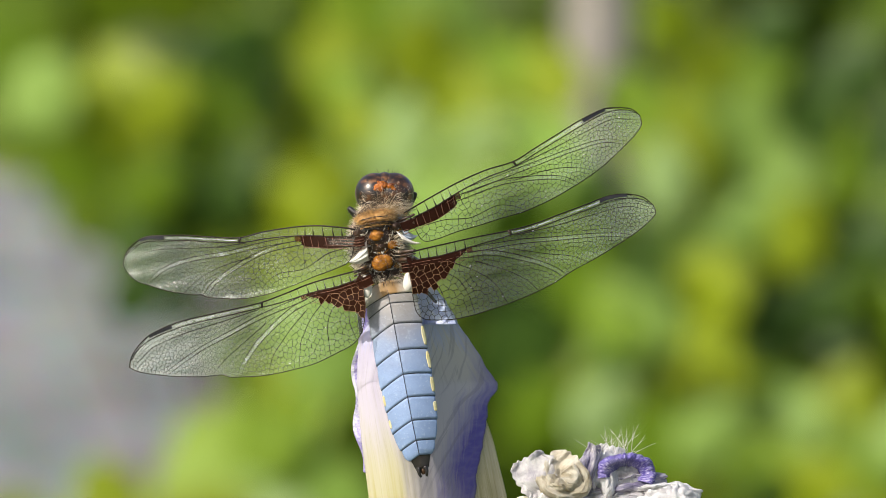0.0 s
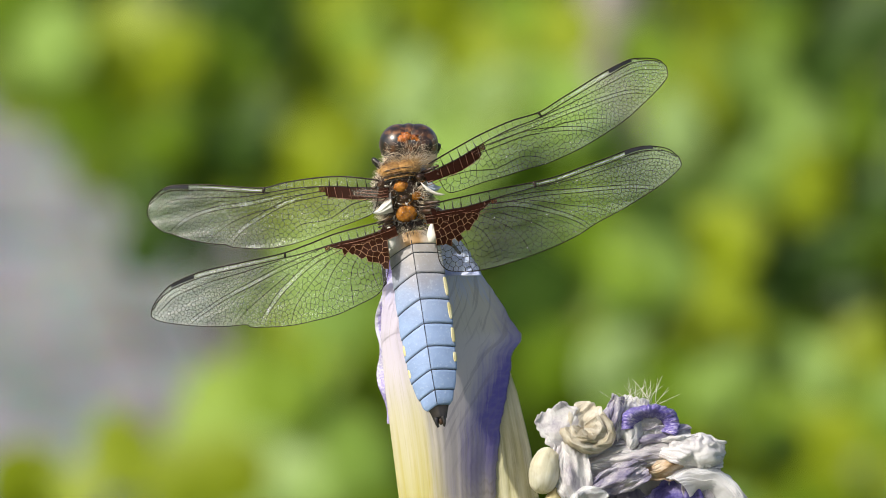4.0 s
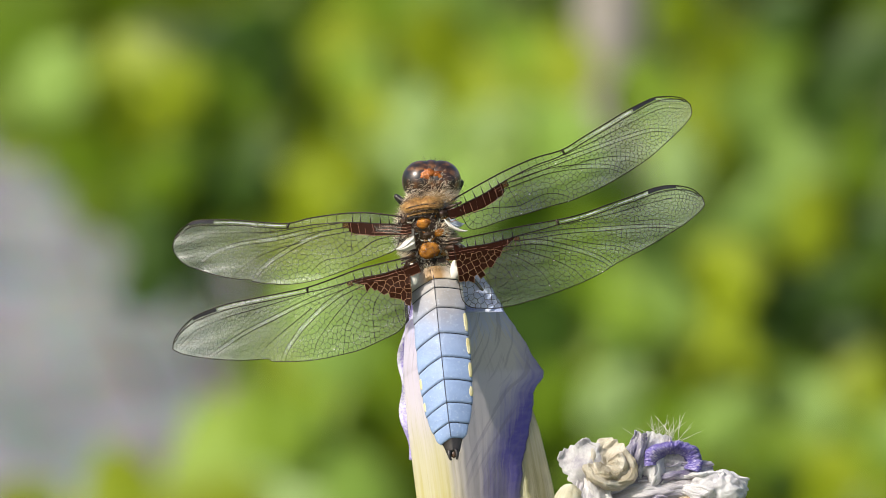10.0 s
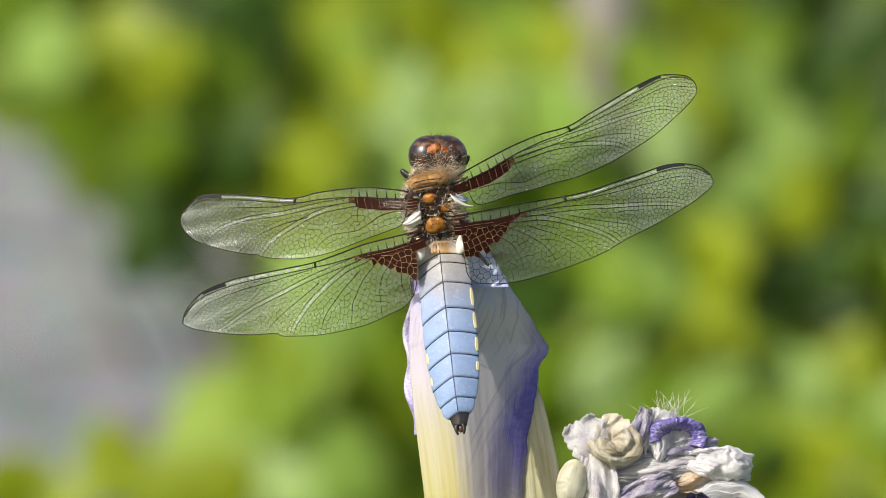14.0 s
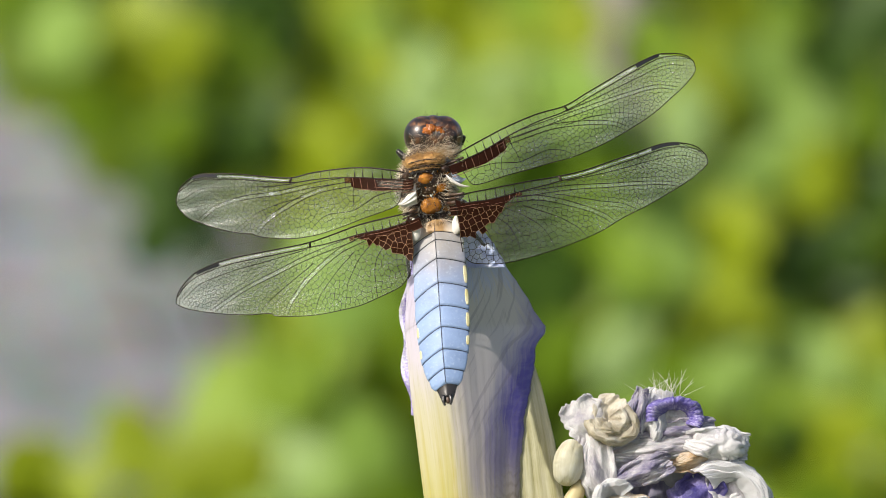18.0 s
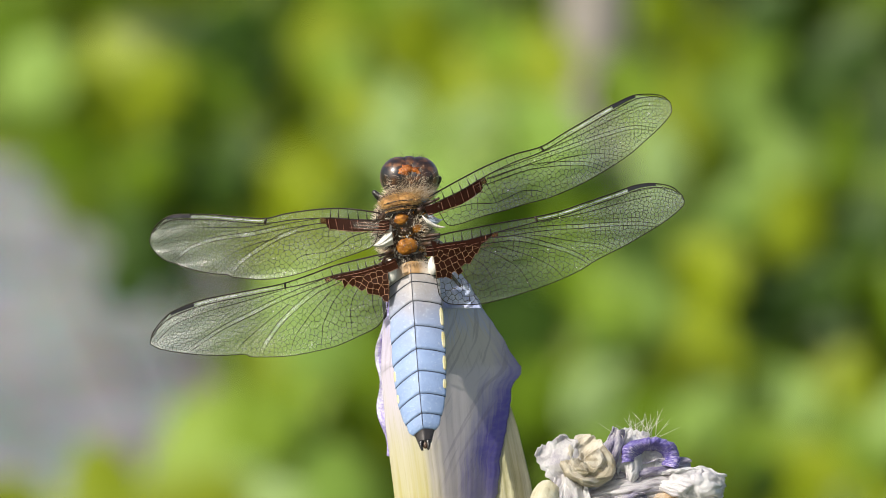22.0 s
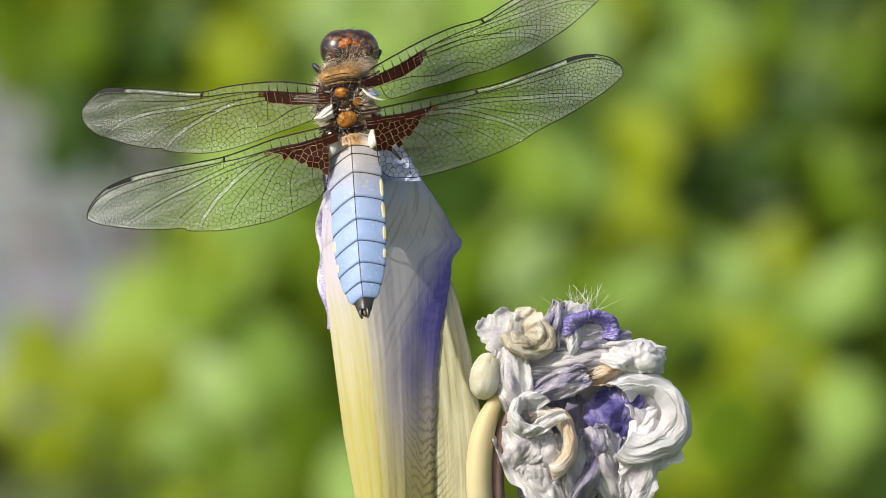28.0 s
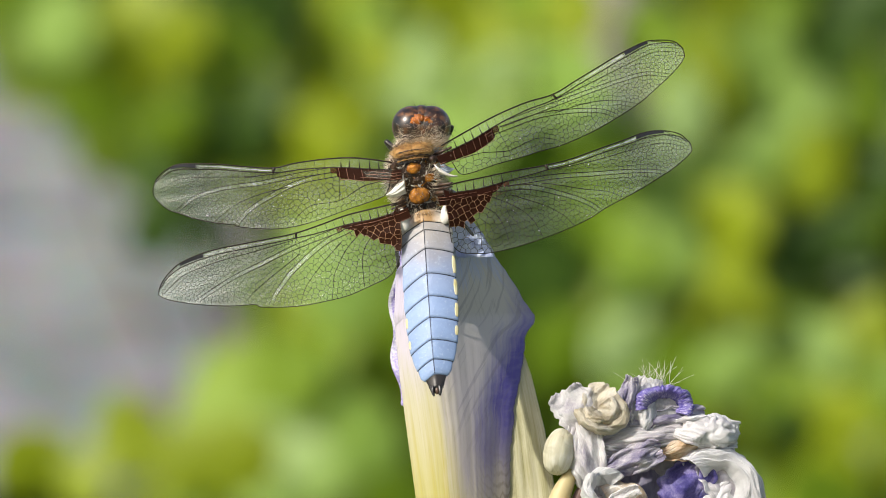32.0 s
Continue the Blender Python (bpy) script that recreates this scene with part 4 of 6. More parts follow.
    cup((-7.0, -0.8, 8.4), (0.1, -1, 0.2), 3.3, 2.9, -185, 50, ((0.95, 2.2), (1.0, 0.2), (0.88, -0.9), (0.68, -0.6), (0.52, -1.2), (0.36, -0.9), (0.18, -0.3), (0.08, 0.8)), SHELL, "beige petal rolled in crescent folds", 8.0, 0.20, 6.0, False, (-0.6, 0.6))
    cup((1.4, 0.0, 8.7), (0.1, -1, 0.1), 3.6, 3.0, -25, 185, ((0.95, 1.6), (1.02, 0.2), (0.92, -0.8), (0.74, -0.8), (0.56, 0.1), (0.44, 1.2)), HOOK, "violet and white striped petal arched over itself", 12.0, 0.12, 6.0, True)
    cup((-6.7, -2.4, -2.0), (0.3, -0.9, 0.35), 2.8, 2.8, 30, 290, ((0.9, 2.2), (1.0, 0.3), (0.92, -0.9), (0.70, -0.9), (0.5, 0.2), (0.4, 1.6)), ROLL, "bright white petal bowl", 13.0, 0.20, 3.0)
    lump((1.0, 2.0, 8.4), (2.6, 1.2, 2.4), (0, 0, 0), GREYPAPER, "grey fibrous petal inside the hook", 51.0, 0.2, 9)
    cup((-5.0, -2.0, -5.8), (-0.1, -1, 0.3), 4.1, 5.0, -75, 125, ((0.94, 2.4), (1.0, 0.8), (0.95, -0.6), (0.80, -1.0), (0.66, -0.5), (0.58, 0.8)), DOME, "amber rim of a petal curled round a hollow", 14.0, 0.12, 4.0, False, (0.0, 0.0))
    billow((-5.4, -1.6, -8.2), 7.0, 8.0, 2.0, (0, -20, 0), GREYPAPER, "pale gathered petal inside the amber rim", 45.0, 7, 0.22)
    billow((-5.0, -3.4, -3.2), 2.2, 6.0, 0.8, (0, 62, 0), PAPER, "white rim of the amber petal", 41.0, 3, 0.14)

    lump((-12.7, 0.0, 3.0), (2.1, 2.1, 3.1), (0, 12, 0), CREAM, "cream petal folded into a smooth bulge", 17.0, 0.06, 2)
    # the long sheath below
    path = catmull([Vector(p) * MM for p in ((-10.9, 0.5, 0.6), (-12.8, 0.2, -3.6), (-13.6, 0.3, -9.0), (-13.2, 0.8, -15.5), (-11.0, 2.0, -24.0), (-8.0, 4.0, -34.0))], 8)
    radii = [(0.8 + 0.95 * math.sin(min(1, i / 16) * math.pi / 2)) * MM for i in range(len(path))]
    verts, faces = tube(path, radii, 16)
    part("sheath", mesh_of("sheath", verts, faces, SHEATH, [(0.3 + v.x * 8, v.z * 20) for v in verts]), root, "pale yellow curved sheath")
    path = [p + Vector((2.3, 0.7, -0.5)) * MM for p in path]
    verts, faces = tube(path, [r * 0.6 for r in radii], 14)
    part("sheath", mesh_of("sheath", verts, faces, MAUVE, [(0.3 + v.x * 8, v.z * 20) for v in verts]), root, "mauve-brown inner sheath")
    # fine filaments on the top
    rnd = random.Random(8)
    chunks = []
    for i in range(38):
        a = radians(rnd.gauss(0, 34))
        length = rnd.uniform(2.0, 4.4)
        o = Vector((-0.2 + rnd.uniform(-2.2, 2.4), 0.6 + rnd.uniform(-1, 1), 11.9 + rnd.uniform(-0.8, 0.3)))
        d = Vector((math.sin(a), rnd.uniform(-0.5, 0.3), math.cos(a)))
        side = Vector((rnd.uniform(-1, 1), rnd.uniform(-1, 1), -0.3)) * 0.8
        pts = [(o + d * length * t + side * t * t) * MM for t in (0, 0.3, 0.6, 0.85, 1)]
        chunks.append(tube(pts, [0.030 * MM, 0.028 * MM, 0.025 * MM, 0.020 * MM, 0.008 * MM], 4))
    tagged(part("filament_tuft", mesh_of("filament_tuft", *join(chunks), IVORY), root, "fine white hairs"), kind="stuff")
    inv = base.inverted()
    path = catmull([Vector((1, 11, -19)) * MM, Vector((-1, 12, -34)) * MM, inv @ Vector((0.026, 0.02, 0.45)), inv @ Vector((0.02, 0.035, -0.02))], 10)
    part("stem", mesh_of("stem", *tube(path, [0.0045] * 10 + [0.0045] * (len(path) - 10), 12), STEM), root, "round green stem rising from the ground")
    return root


withered_flower()

# ---- dragonfly ----
# millimetres in the subject's frame
dragonfly = thing("dragonfly", STAGE, "blue broad-bodied dragonfly with brown wing bases resting on the bud", "dragonfly")
WING_PROFILES = {
    "right_fore": dict(hinge=(1.67, -10.0, 9.77), ang=22.27, tilt=18, size=36.6, nodus=17.1, stigma=(28.6, 32.2), stain=(7.3, 1.65),
                       lead=[(-0.2, 1.0), (5.2, 1.6), (9.0, 1.9), (13.1, 1.9), (17.1, 1.5), (20.7, 2.0), (24.4, 2.5), (28.1, 3.0), (31.6, 3.2), (33.2, 2.9), (34.7, 2.3), (35.8, 1.6), (36.5, 0.4)],
                       trail=[(36.2, -0.7), (35.1, -1.5), (33.3, -2.3), (30.9, -3.1), (28.1, -4.0), (25.4, -4.5), (21.7, -5.0), (18.9, -5.2), (15.5, -5.2), (12.2, -4.8), (8.9, -4.5), (5.7, -4.1), (2.4, -3.9), (0.8, -3.4), (0.3, -1.6)]),
    "right_hind": dict(hinge=(1.67, -11.0, 5.23), ang=9.53, tilt=15, size=35.2, nodus=14.4, stigma=(27.6, 31.6), stain=(8.0, 4.6),
                       lead=[(-0.4, 0.0), (1.8, 0.2), (5.5, 0.3), (9.5, 0.4), (14.4, 0.4), (17.9, 0.6), (21.7, 1.2), (25.6, 1.8), (28.5, 2.3), (30.6, 2.3), (32.4, 1.9), (33.9, 1.2), (35.0, 0.0)],
                       trail=[(35.0, -1.2), (33.5, -2.3), (31.2, -3.4), (28.1, -4.6), (25.1, -5.6), (21.8, -6.6), (19.2, -7.6), (16.2, -8.4), (13.0, -9.0), (9.9, -9.4), (6.7, -9.7), (4.3, -9.7), (1.9, -9.3), (0.5, -8.9), (-0.3, -7.9), (-0.5, -6.6), (-0.4, -4.0), (-0.4, -1.6)]),
    "left_fore": dict(hinge=(-5.45, -10.0, 7.27), ang=-175.61, tilt=18, size=32.5, nodus=15.9, stigma=(26.4, 29.8), stain=(7.4, 1.65),
                      lead=[(-0.2, 1.2), (2.3, 1.8), (5.4, 2.3), (8.9, 2.4), (12.8, 2.2), (15.9, 1.8), (19.8, 2.3), (23.3, 2.9), (26.5, 3.2), (28.8, 3.3), (30.5, 2.7), (31.9, 1.6), (32.5, 0.1)],
                      trail=[(32.4, -0.6), (31.8, -1.5), (30.6, -2.6), (29.4, -3.1), (27.5, -3.9), (25.3, -4.6), (23.1, -5.1), (22.0, -5.2), (21.2, -5.6), (19.0, -6.0), (16.1, -6.3), (12.9, -6.1), (9.6, -5.4), (6.0, -4.4), (2.8, -3.6), (0.8, -2.6)]),
    "left_hind": dict(hinge=(-4.70, -11.0, 2.73), ang=-161.82, tilt=24, size=36.8, nodus=15.2, stigma=(28.9, 32.6), stain=(8.6, 4.6),
                      lead=[(0.0, 0.4), (3.3, 0.7), (7.4, 1.0), (11.3, 0.9), (15.2, 0.9), (18.9, 1.3), (23.0, 1.8), (26.4, 2.2), (28.7, 2.3), (31.0, 2.2), (32.9, 1.9), (34.7, 1.1), (36.1, 0.1), (36.8, -0.8)],
                      trail=[(36.8, -1.3), (35.3, -2.4), (32.8, -3.6), (29.7, -4.8), (26.9, -5.7), (23.9, -6.4), (23.1, -7.0), (20.2, -7.9), (17.0, -8.6), (13.6, -9.0), (10.5, -9.2), (7.2, -8.9), (4.7, -8.6), (3.3, -8.0), (2.0, -6.5), (1.0, -4.5), (0.3, -1.6)]),
}
# long veins: share of the span, share of the way from the radius vein to the rear margin; doubled veins frame a pleat
# with a painted sheen
LONG_VEINS = {
    "fore": [
        ("double", [(0.24, 0.05), (0.40, 0.10), (0.55, 0.19), (0.70, 0.34), (0.82, 0.55), (0.90, 0.93)]),
        ("double", [(0.20, 0.12), (0.38, 0.22), (0.52, 0.44), (0.61, 0.71), (0.66, 0.97)]),
        ("single", [(0.05, 0.42), (0.13, 0.52), (0.225, 0.74), (0.335, 0.69), (0.395, 0.80), (0.43, 0.97)]),
        ("single", [(0.215, 0.10), (0.222, 0.40), (0.225, 0.72)]),
        ("single", [(0.47, 0.02), (0.60, 0.09), (0.75, 0.15), (0.88, 0.22), (0.96, 0.40)]),
        ("single", [(0.44, 0.28), (0.56, 0.40), (0.66, 0.62), (0.75, 0.97)]),
    ],
    "hind": [
        ("double", [(0.24, 0.04), (0.43, 0.13), (0.58, 0.29), (0.70, 0.48), (0.80, 0.70), (0.87, 0.95)]),
        ("double", [(0.20, 0.08), (0.32, 0.17), (0.46, 0.45), (0.55, 0.75), (0.59, 0.97)]),
        ("single", [(0.16, 0.14), (0.24, 0.35), (0.31, 0.62), (0.35, 0.97)]),
        ("single", [(0.13, 0.26), (0.18, 0.46), (0.205, 0.72), (0.215, 0.97)]),
        ("single", [(0.08, 0.36), (0.10, 0.55), (0.105, 0.75), (0.10, 0.96)]),
        ("single", [(0.43, 0.02), (0.60, 0.08), (0.75, 0.14), (0.88, 0.22), (0.96, 0.42)]),
        ("single", [(0.42, 0.24), (0.54, 0.48), (0.63, 0.72), (0.69, 0.97)]),
        ("single", [(0.25, 0.22), (0.36, 0.48), (0.44, 0.75), (0.475, 0.97)]),
    ],
}


def clip(poly, px, py, nx, ny):
    """The part of a flat outline on the near side of a line."""
    out = []
    for i in range(len(poly)):
        ax, ay = poly[i - 1]
        bx, by = poly[i]
        da, db = (ax - px) * nx + (ay - py) * ny, (bx - px) * nx + (by - py) * ny
        if (da <= 0) != (db <= 0):
            t = da / (da - db)
            out.append((ax + (bx - ax) * t, ay + (by - ay) * t))
        if db <= 0:
            out.append((bx, by))
    return out


def cells_of(outline, seeds):
    """The wing's cells: the part of the outline nearest to each seed."""
    pts = np.array(seeds)
    out = []
    for i, p in enumerate(pts):
        near = np.argsort(((pts - p) ** 2).sum(1))[1:15]
        poly = outline
        for j in near:
            q = pts[j]
            poly = clip(poly, (p[0] + q[0]) / 2, (p[1] + q[1]) / 2, q[0] - p[0], q[1] - p[1])
            if len(poly) < 3:
                break
        out.append(poly)
    return out


def corrugation(s, c):
    return 0.08 * math.sin(c * 2.6 + s * 0.12) + 0.05 * noise.noise((s * 0.8, c * 1.4, 2)) - 0.006 * c * c


def in_poly(poly, x, y):
    hit = False
    for i in range(len(poly)):
        (ax, ay), (bx, by) = poly[i - 1], poly[i]
        if (ay > y) != (by > y) and x < (bx - ax) * (y - ay) / (by - ay) + ax:
            hit = not hit
    return hit


def wing(key, prof, seed):
    rnd = random.Random(seed)
    fore = "fore" in key
    lead = [(p.x, p.y) for p in catmull([(*p, 0) for p in prof["lead"]], 6)]
    trail = [(p.x, p.y) for p in catmull([(*p, 0) for p in [prof["lead"][-1]] + prof["trail"] + [prof["lead"][0]]], 5)][1:-1]
    size, nodus = prof["size"], prof["nodus"]
    ls = [p[0] for p in lead]
    stig0, stig1 = prof["stigma"]
    inner = -1.3

    def costa(s):
        return float(np.interp(s, ls, [p[1] for p in lead]))

    def radius(s):
        gap = interp(s, (inner, 1.0), (0, 1.1), (4, 1.4), (7, 1.25), (nodus - 2, 0.85), (nodus, 0.62), (stig0, 0.72), (stig1, 0.55), (size, 0.2))
        return costa(s) - gap

    def tip_y(s, c):
        return Vector((s, c, corrugation(s, c))) * MM

    def rear(s):
        lows = []
        for (ax, ay), (bx, by) in zip(trail, trail[1:]):
            if min(ax, bx) <= s <= max(ax, bx) and ax != bx:
                lows.append(ay + (by - ay) * (s - ax) / (bx - ax))
        return min(lows) if lows else radius(s) - 0.5

    # field behind the radius vein
    steps = [size * 0.985 * i / 40 for i in range(41)]
    field = [(s, radius(s)) for s in steps if s > 0.3] + [p for p in lead if p[0] > size * 0.985] + trail
    arr = np.zeros((0, 2))

    def sow(s, c, r):
        nonlocal arr
        if not in_poly(field, s, c):
            return
        if len(arr) and ((arr - (s, c)) ** 2).sum(1).min() < r * r:
            return
        arr = np.vstack([arr, (s, c)])

    def pitch(s):
        return interp(s / size, (0, 0.84), (0.3, 0.72), (0.6, 0.58), (1, 0.45))

    # cells stand in pairs along the long veins, in rows along the margins, and crowd together between them
    long_veins = []
    for kind, knots in LONG_VEINS["fore" if fore else "hind"]:
        line = [(p.x, p.y) for p in catmull([(u * size, radius(u * size) + (rear(u * size) - radius(u * size)) * f, 0) for u, f in knots], 12)]
        run, sides = [], []
        for i, p in enumerate(line):
            q, o = line[min(i + 1, len(line) - 1)], line[max(i - 1, 0)]
            dx, dy = q[0] - o[0], q[1] - o[1]
            k = math.hypot(dx, dy) or 1.0
            run.append(p)
            sides.append((-dy / k, dx / k))
        long_veins.append((kind, run, sides))
        gone = 1e9
        for i in range(len(run)):
            gone += math.dist(run[i], run[i - 1]) if i else 0.0
            (s, c), (nx, ny) = run[i], sides[i]
            if gone < pitch(s) * 0.92:
                continue
            gone = 0.0
            w = 0.34 * pitch(s) / 0.7
            for off in ((0.0, 1.9 * w, -1.9 * w) if kind == "double" else (w, -w)):
                sow(s + nx * off, c + ny * off, 0.34 * pitch(s) + 0.1)
    s = 0.6
    while s < size:
        sow(s, radius(min(s, size * 0.985)) - 0.38, 0.36)
        s += pitch(s) * 0.95
    gone = 0.0
    for (ax, ay), (bx, by) in zip(trail, trail[1:]):
        gone += math.hypot(bx - ax, by - ay)
        if gone > 0.55:
            k = math.hypot(bx - ax, by - ay)
            for sign in (-1, 1):
                sow(ax - (by - ay) / k * 0.30 * sign, ay + (bx - ax) / k * 0.30 * sign, 0.40)
            gone = 0.0
    for _ in range(9000):
        s, c = rnd.uniform(-0.8, size + 0.8), rnd.uniform(-10, 3.4)
        sow(s, c, pitch(s) * 0.80)
    polys = [p for p in cells_of(field, arr) if len(p) > 2]
    # costal strip, cut by cross veins
    marks, s = [0.35], 0.35
    while s < stig0:
        s += (1.25 if s < nodus else 1.05) * rnd.uniform(0.85, 1.15)
        marks.append(s)
    marks += [stig1, size * 0.985]
    strip = [[(a, costa(a)), (b, costa(b)), (b, radius(b)), (a, radius(a))] for a, b in zip(marks, marks[1:]) if b > a]

    verts, faces, edges, known = [], [], {}, {}
    for poly in polys + strip:
        ids = []
        for p in poly:
            key2 = (round(p[0], 1), round(p[1], 1))
            if key2 not in known:
                known[key2] = len(verts)
                verts.append(tip_y(*p))
            if known[key2] not in ids:
                ids.append(known[key2])
        if len(ids) > 2:
            faces.append(tuple(ids))
        for i in range(len(poly)):
            a, b = poly[i - 1], poly[i]
            ka, kb = (round(a[0], 1), round(a[1], 1)), (round(b[0], 1), round(b[1], 1))
            if ka != kb:
                edges[min(ka, kb), max(ka, kb)] = 1
    me = mesh_of("wing", verts, faces, FILM)
    ob = part("wing", me, dragonfly, ("forewing" if fore else "broad hindwing") + " of clear veined membrane with a red-brown base")
    ang, tilt = radians(prof["ang"]), radians(prof["tilt"])
    flat = Vector((math.cos(ang), 0, math.sin(ang)))
    ax = flat * math.cos(tilt) + Vector((0, math.sin(tilt), 0))
    ay = Vector((-flat.z, 0, flat.x))
    if ay.z < 0:
        ay = -ay
    az = ax.cross(ay)
    m = Matrix((ax, ay, az)).transposed().to_4x4()
    m.translation = Vector(prof["hinge"]) * MM
    ob.matrix_local = m

    # net of fine veins
    up = Vector((0, 0, 1))
    verts, faces = [], []
    for (a, b) in edges:
        p, q = tip_y(*a), tip_y(*b)
        d = q - p
        if d.length < 0.02 * MM:
            continue
        w = (0.030 if a[0] > size * 0.5 else 0.032) * MM
        side = d.cross(up).normalized() * w
        o = len(verts)
        verts += [p + side, p - side, p + up * w * 1.1, p - up * w * 1.1, q + side, q - side, q + up * w * 1.1, q - up * w * 1.1]
        faces += [(o, o + 2, o + 6, o + 4), (o + 2, o + 1, o + 5, o + 6), (o + 1, o + 3, o + 7, o + 5), (o + 3, o, o + 4, o + 7)]
    tagged(part("vein_net", mesh_of("vein_net", verts, faces, VEIN, smooth=False), ob), kind="stuff")
    # long veins
    def vein(name, line, r0, r1, mat=VEIN):
        n = len(line)
        part(name, mesh_of(name, *tube([tip_y(*p) for p in line], [(r0 + (r1 - r0) * i / (n - 1)) * MM for i in range(n)], 5), mat), ob)

    vein("costa", lead + trail[:4], 0.11, 0.07)
    vein("radius_vein", [(s, radius(s)) for s in steps if s > 0.3], 0.09, 0.06)
    vein("trailing_margin", trail[2:], 0.06, 0.055)
    def ribbon(name, one, two, lift, mat, label=""):
        vs, fs, n = [], [], len(one) - 1
        for p, q in zip(one, two):
            for z in (lift, -lift):
                vs += [tip_y(*p) + up * z * MM, tip_y(*q) + up * z * MM]
        for i in range(n):
            o = i * 4
            fs += [(o, o + 1, o + 5, o + 4), (o + 2, o + 6, o + 7, o + 3), (o, o + 4, o + 6, o + 2), (o + 1, o + 3, o + 7, o + 5)]
        fs += [(0, 2, 3, 1), (n * 4, n * 4 + 1, n * 4 + 3, n * 4 + 2)]
        part(name, mesh_of(name, vs, fs, mat, smooth=False), ob, label)

    for kind, run, sides in long_veins:
        if kind == "single":
            vein("longitudinal_vein", run, 0.055, 0.030)
            continue
        rails = []
        for sign in (1, -1):
            rails.append([(s + nx * sign * 0.32 * pitch(s) / 0.7, c + ny * sign * 0.32 * pitch(s) / 0.7) for (s, c), (nx, ny) in zip(run, sides)])
            vein("longitudinal_vein", rails[-1], 0.058, 0.028)
        n0 = len(run) // 5
        rails = [[(p[0] + (q[0] - p[0]) * k, p[1] + (q[1] - p[1]) * k) for p, q, k in zip(run, rail, [min(0.85, 0.1 + 3.5 * i / len(run), 3.5 * (1 - i / len(run)) + 0.05) for i in range(-n0, len(run) - n0)])] for rail in rails]
        # reflection painted along the pleat, stronger on the left wings
        ribbon("pleat", rails[0][n0:-4], rails[1][n0:-4], 0.02, PLEAT_SHEEN if "left" in key else FAINT_PLEAT_SHEEN, "whitish strip painting the sun's sheen on the pleat between two veins")
    # nodus and stigma
    vein("nodus", [(nodus - 0.15, costa(nodus) + 0.05), (nodus, (costa(nodus) + radius(nodus)) / 2), (nodus + 0.1, radius(nodus) - 0.1)], 0.2, 0.14)

    def strip_mesh(name, s0, s1, top, low, lift, mat, label=""):
        cuts = np.linspace(s0, s1, 15)
        ribbon(name, [(s, top(s)) for s in cuts], [(s, low(s)) for s in cuts], lift, mat, label)

    strip_mesh("stigma", stig0, stig1, lambda s: costa(s) - 0.03, lambda s: radius(s) + 0.18, 0.07, STIGMA, "dark oblong wing mark")
    # the bright reflection behind the leading edge, as a whitish strip
    strip_mesh("costal_membrane", nodus + 0.3, stig0 - 0.1, lambda s: costa(s) - 0.26, lambda s: radius(s) + 0.27, 0.03, COSTAL_SHEEN, "whitish strip painting the sun's sheen behind the leading edge")
    # stained base: whole cells are filled
    far, deep = prof["stain"]
    if fore:
        low = lambda s: radius(s) - deep * interp(s, (0, 0.9), (far * 0.5, 1.0), (far * 0.9, 0.9), (far, 0.5))
    else:
        low = lambda s: radius(s) - deep * interp(s, (0, 1.0), (far * 0.2, 1.0), (far * 0.45, 0.70), (far * 0.7, 0.46), (far * 0.9, 0.26), (far, 0.15))
    strip_mesh("basal_stain", inner, far, lambda s: radius(s) - 0.02, lambda s: radius(s) - (deep * interp(s, (0, 0.8), (far * 0.5, 1.0), (far * 0.96, 0.9), (far, 0.75)) if fore else 1.35 * interp(s, (0, 1), (far * 0.8, 0.8), (far, 0.2))), 0.018, PATCH, "dark red-brown stain at the wing base")
    verts, faces, chunks = [], [], []
    for poly in polys:
        cx, cy = np.mean(poly, axis=0)
        if fore or cx > far * 0.8 or cy < low(cx):
            continue
        n = len(poly)
        o = len(verts)
        verts += [tip_y(*p) + up * 0.04 * MM for p in poly] + [tip_y(*p) - up * 0.04 * MM for p in poly]
        faces += [tuple(range(o, o + n)), tuple(reversed(range(o + n, o + 2 * n)))]
        if cy < radius(cx) - 1.1:
            for sign in (1, -1):
                pts = [tip_y(*p) + up * 0.07 * sign * MM for p in poly]
                chunks.append(tube(pts + pts[:1], 0.024 * MM, 4))
    if chunks:
        tagged(part("basal_stain", mesh_of("basal_stain", verts, faces, PATCH, smooth=False), ob, "dark red-brown stain in a net of pale veins"), kind="stuff")
        tagged(part("stain_vein_net", mesh_of("stain_vein_net", *join(chunks), PALE_VEIN), ob), kind="stuff")
    for share in ((0.22, 0.45, 0.70, 0.97) if fore else (0.08, 0.16, 0.30)):
        vein("stain_vein", [(s, radius(s) - deep * share) for s in np.linspace(inner, far * 0.97, 9)], 0.045, 0.030, STAIN_VEIN)
    strip_mesh("stain_edge", far, far + 0.8, lambda s: radius(s) - 0.06, lambda s: radius(s) - (0.8 if fore else 0.55), 0.04, AMBER_STAIN, "amber end of the stain")
    for mark in np.arange(0.9, far, 1.0):
        top, foot = radius(mark) - 0.05, radius(mark) - (deep * 0.95 if fore else 1.3)
        vein("stain_vein", [(mark + 0.2, top), (mark + rnd.uniform(-0.2, 0.2), foot)], 0.035, 0.035, STAIN_VEIN)
    # small pale specks scattered over the membrane
    specks = []
    while len(specks) < 14:
        s, d = rnd.uniform(size * 0.2, size * 0.97), rnd.uniform(-9.5, 2.5)
        if in_poly(field, s, d):
            k = rnd.uniform(0.03, 0.065) * MM
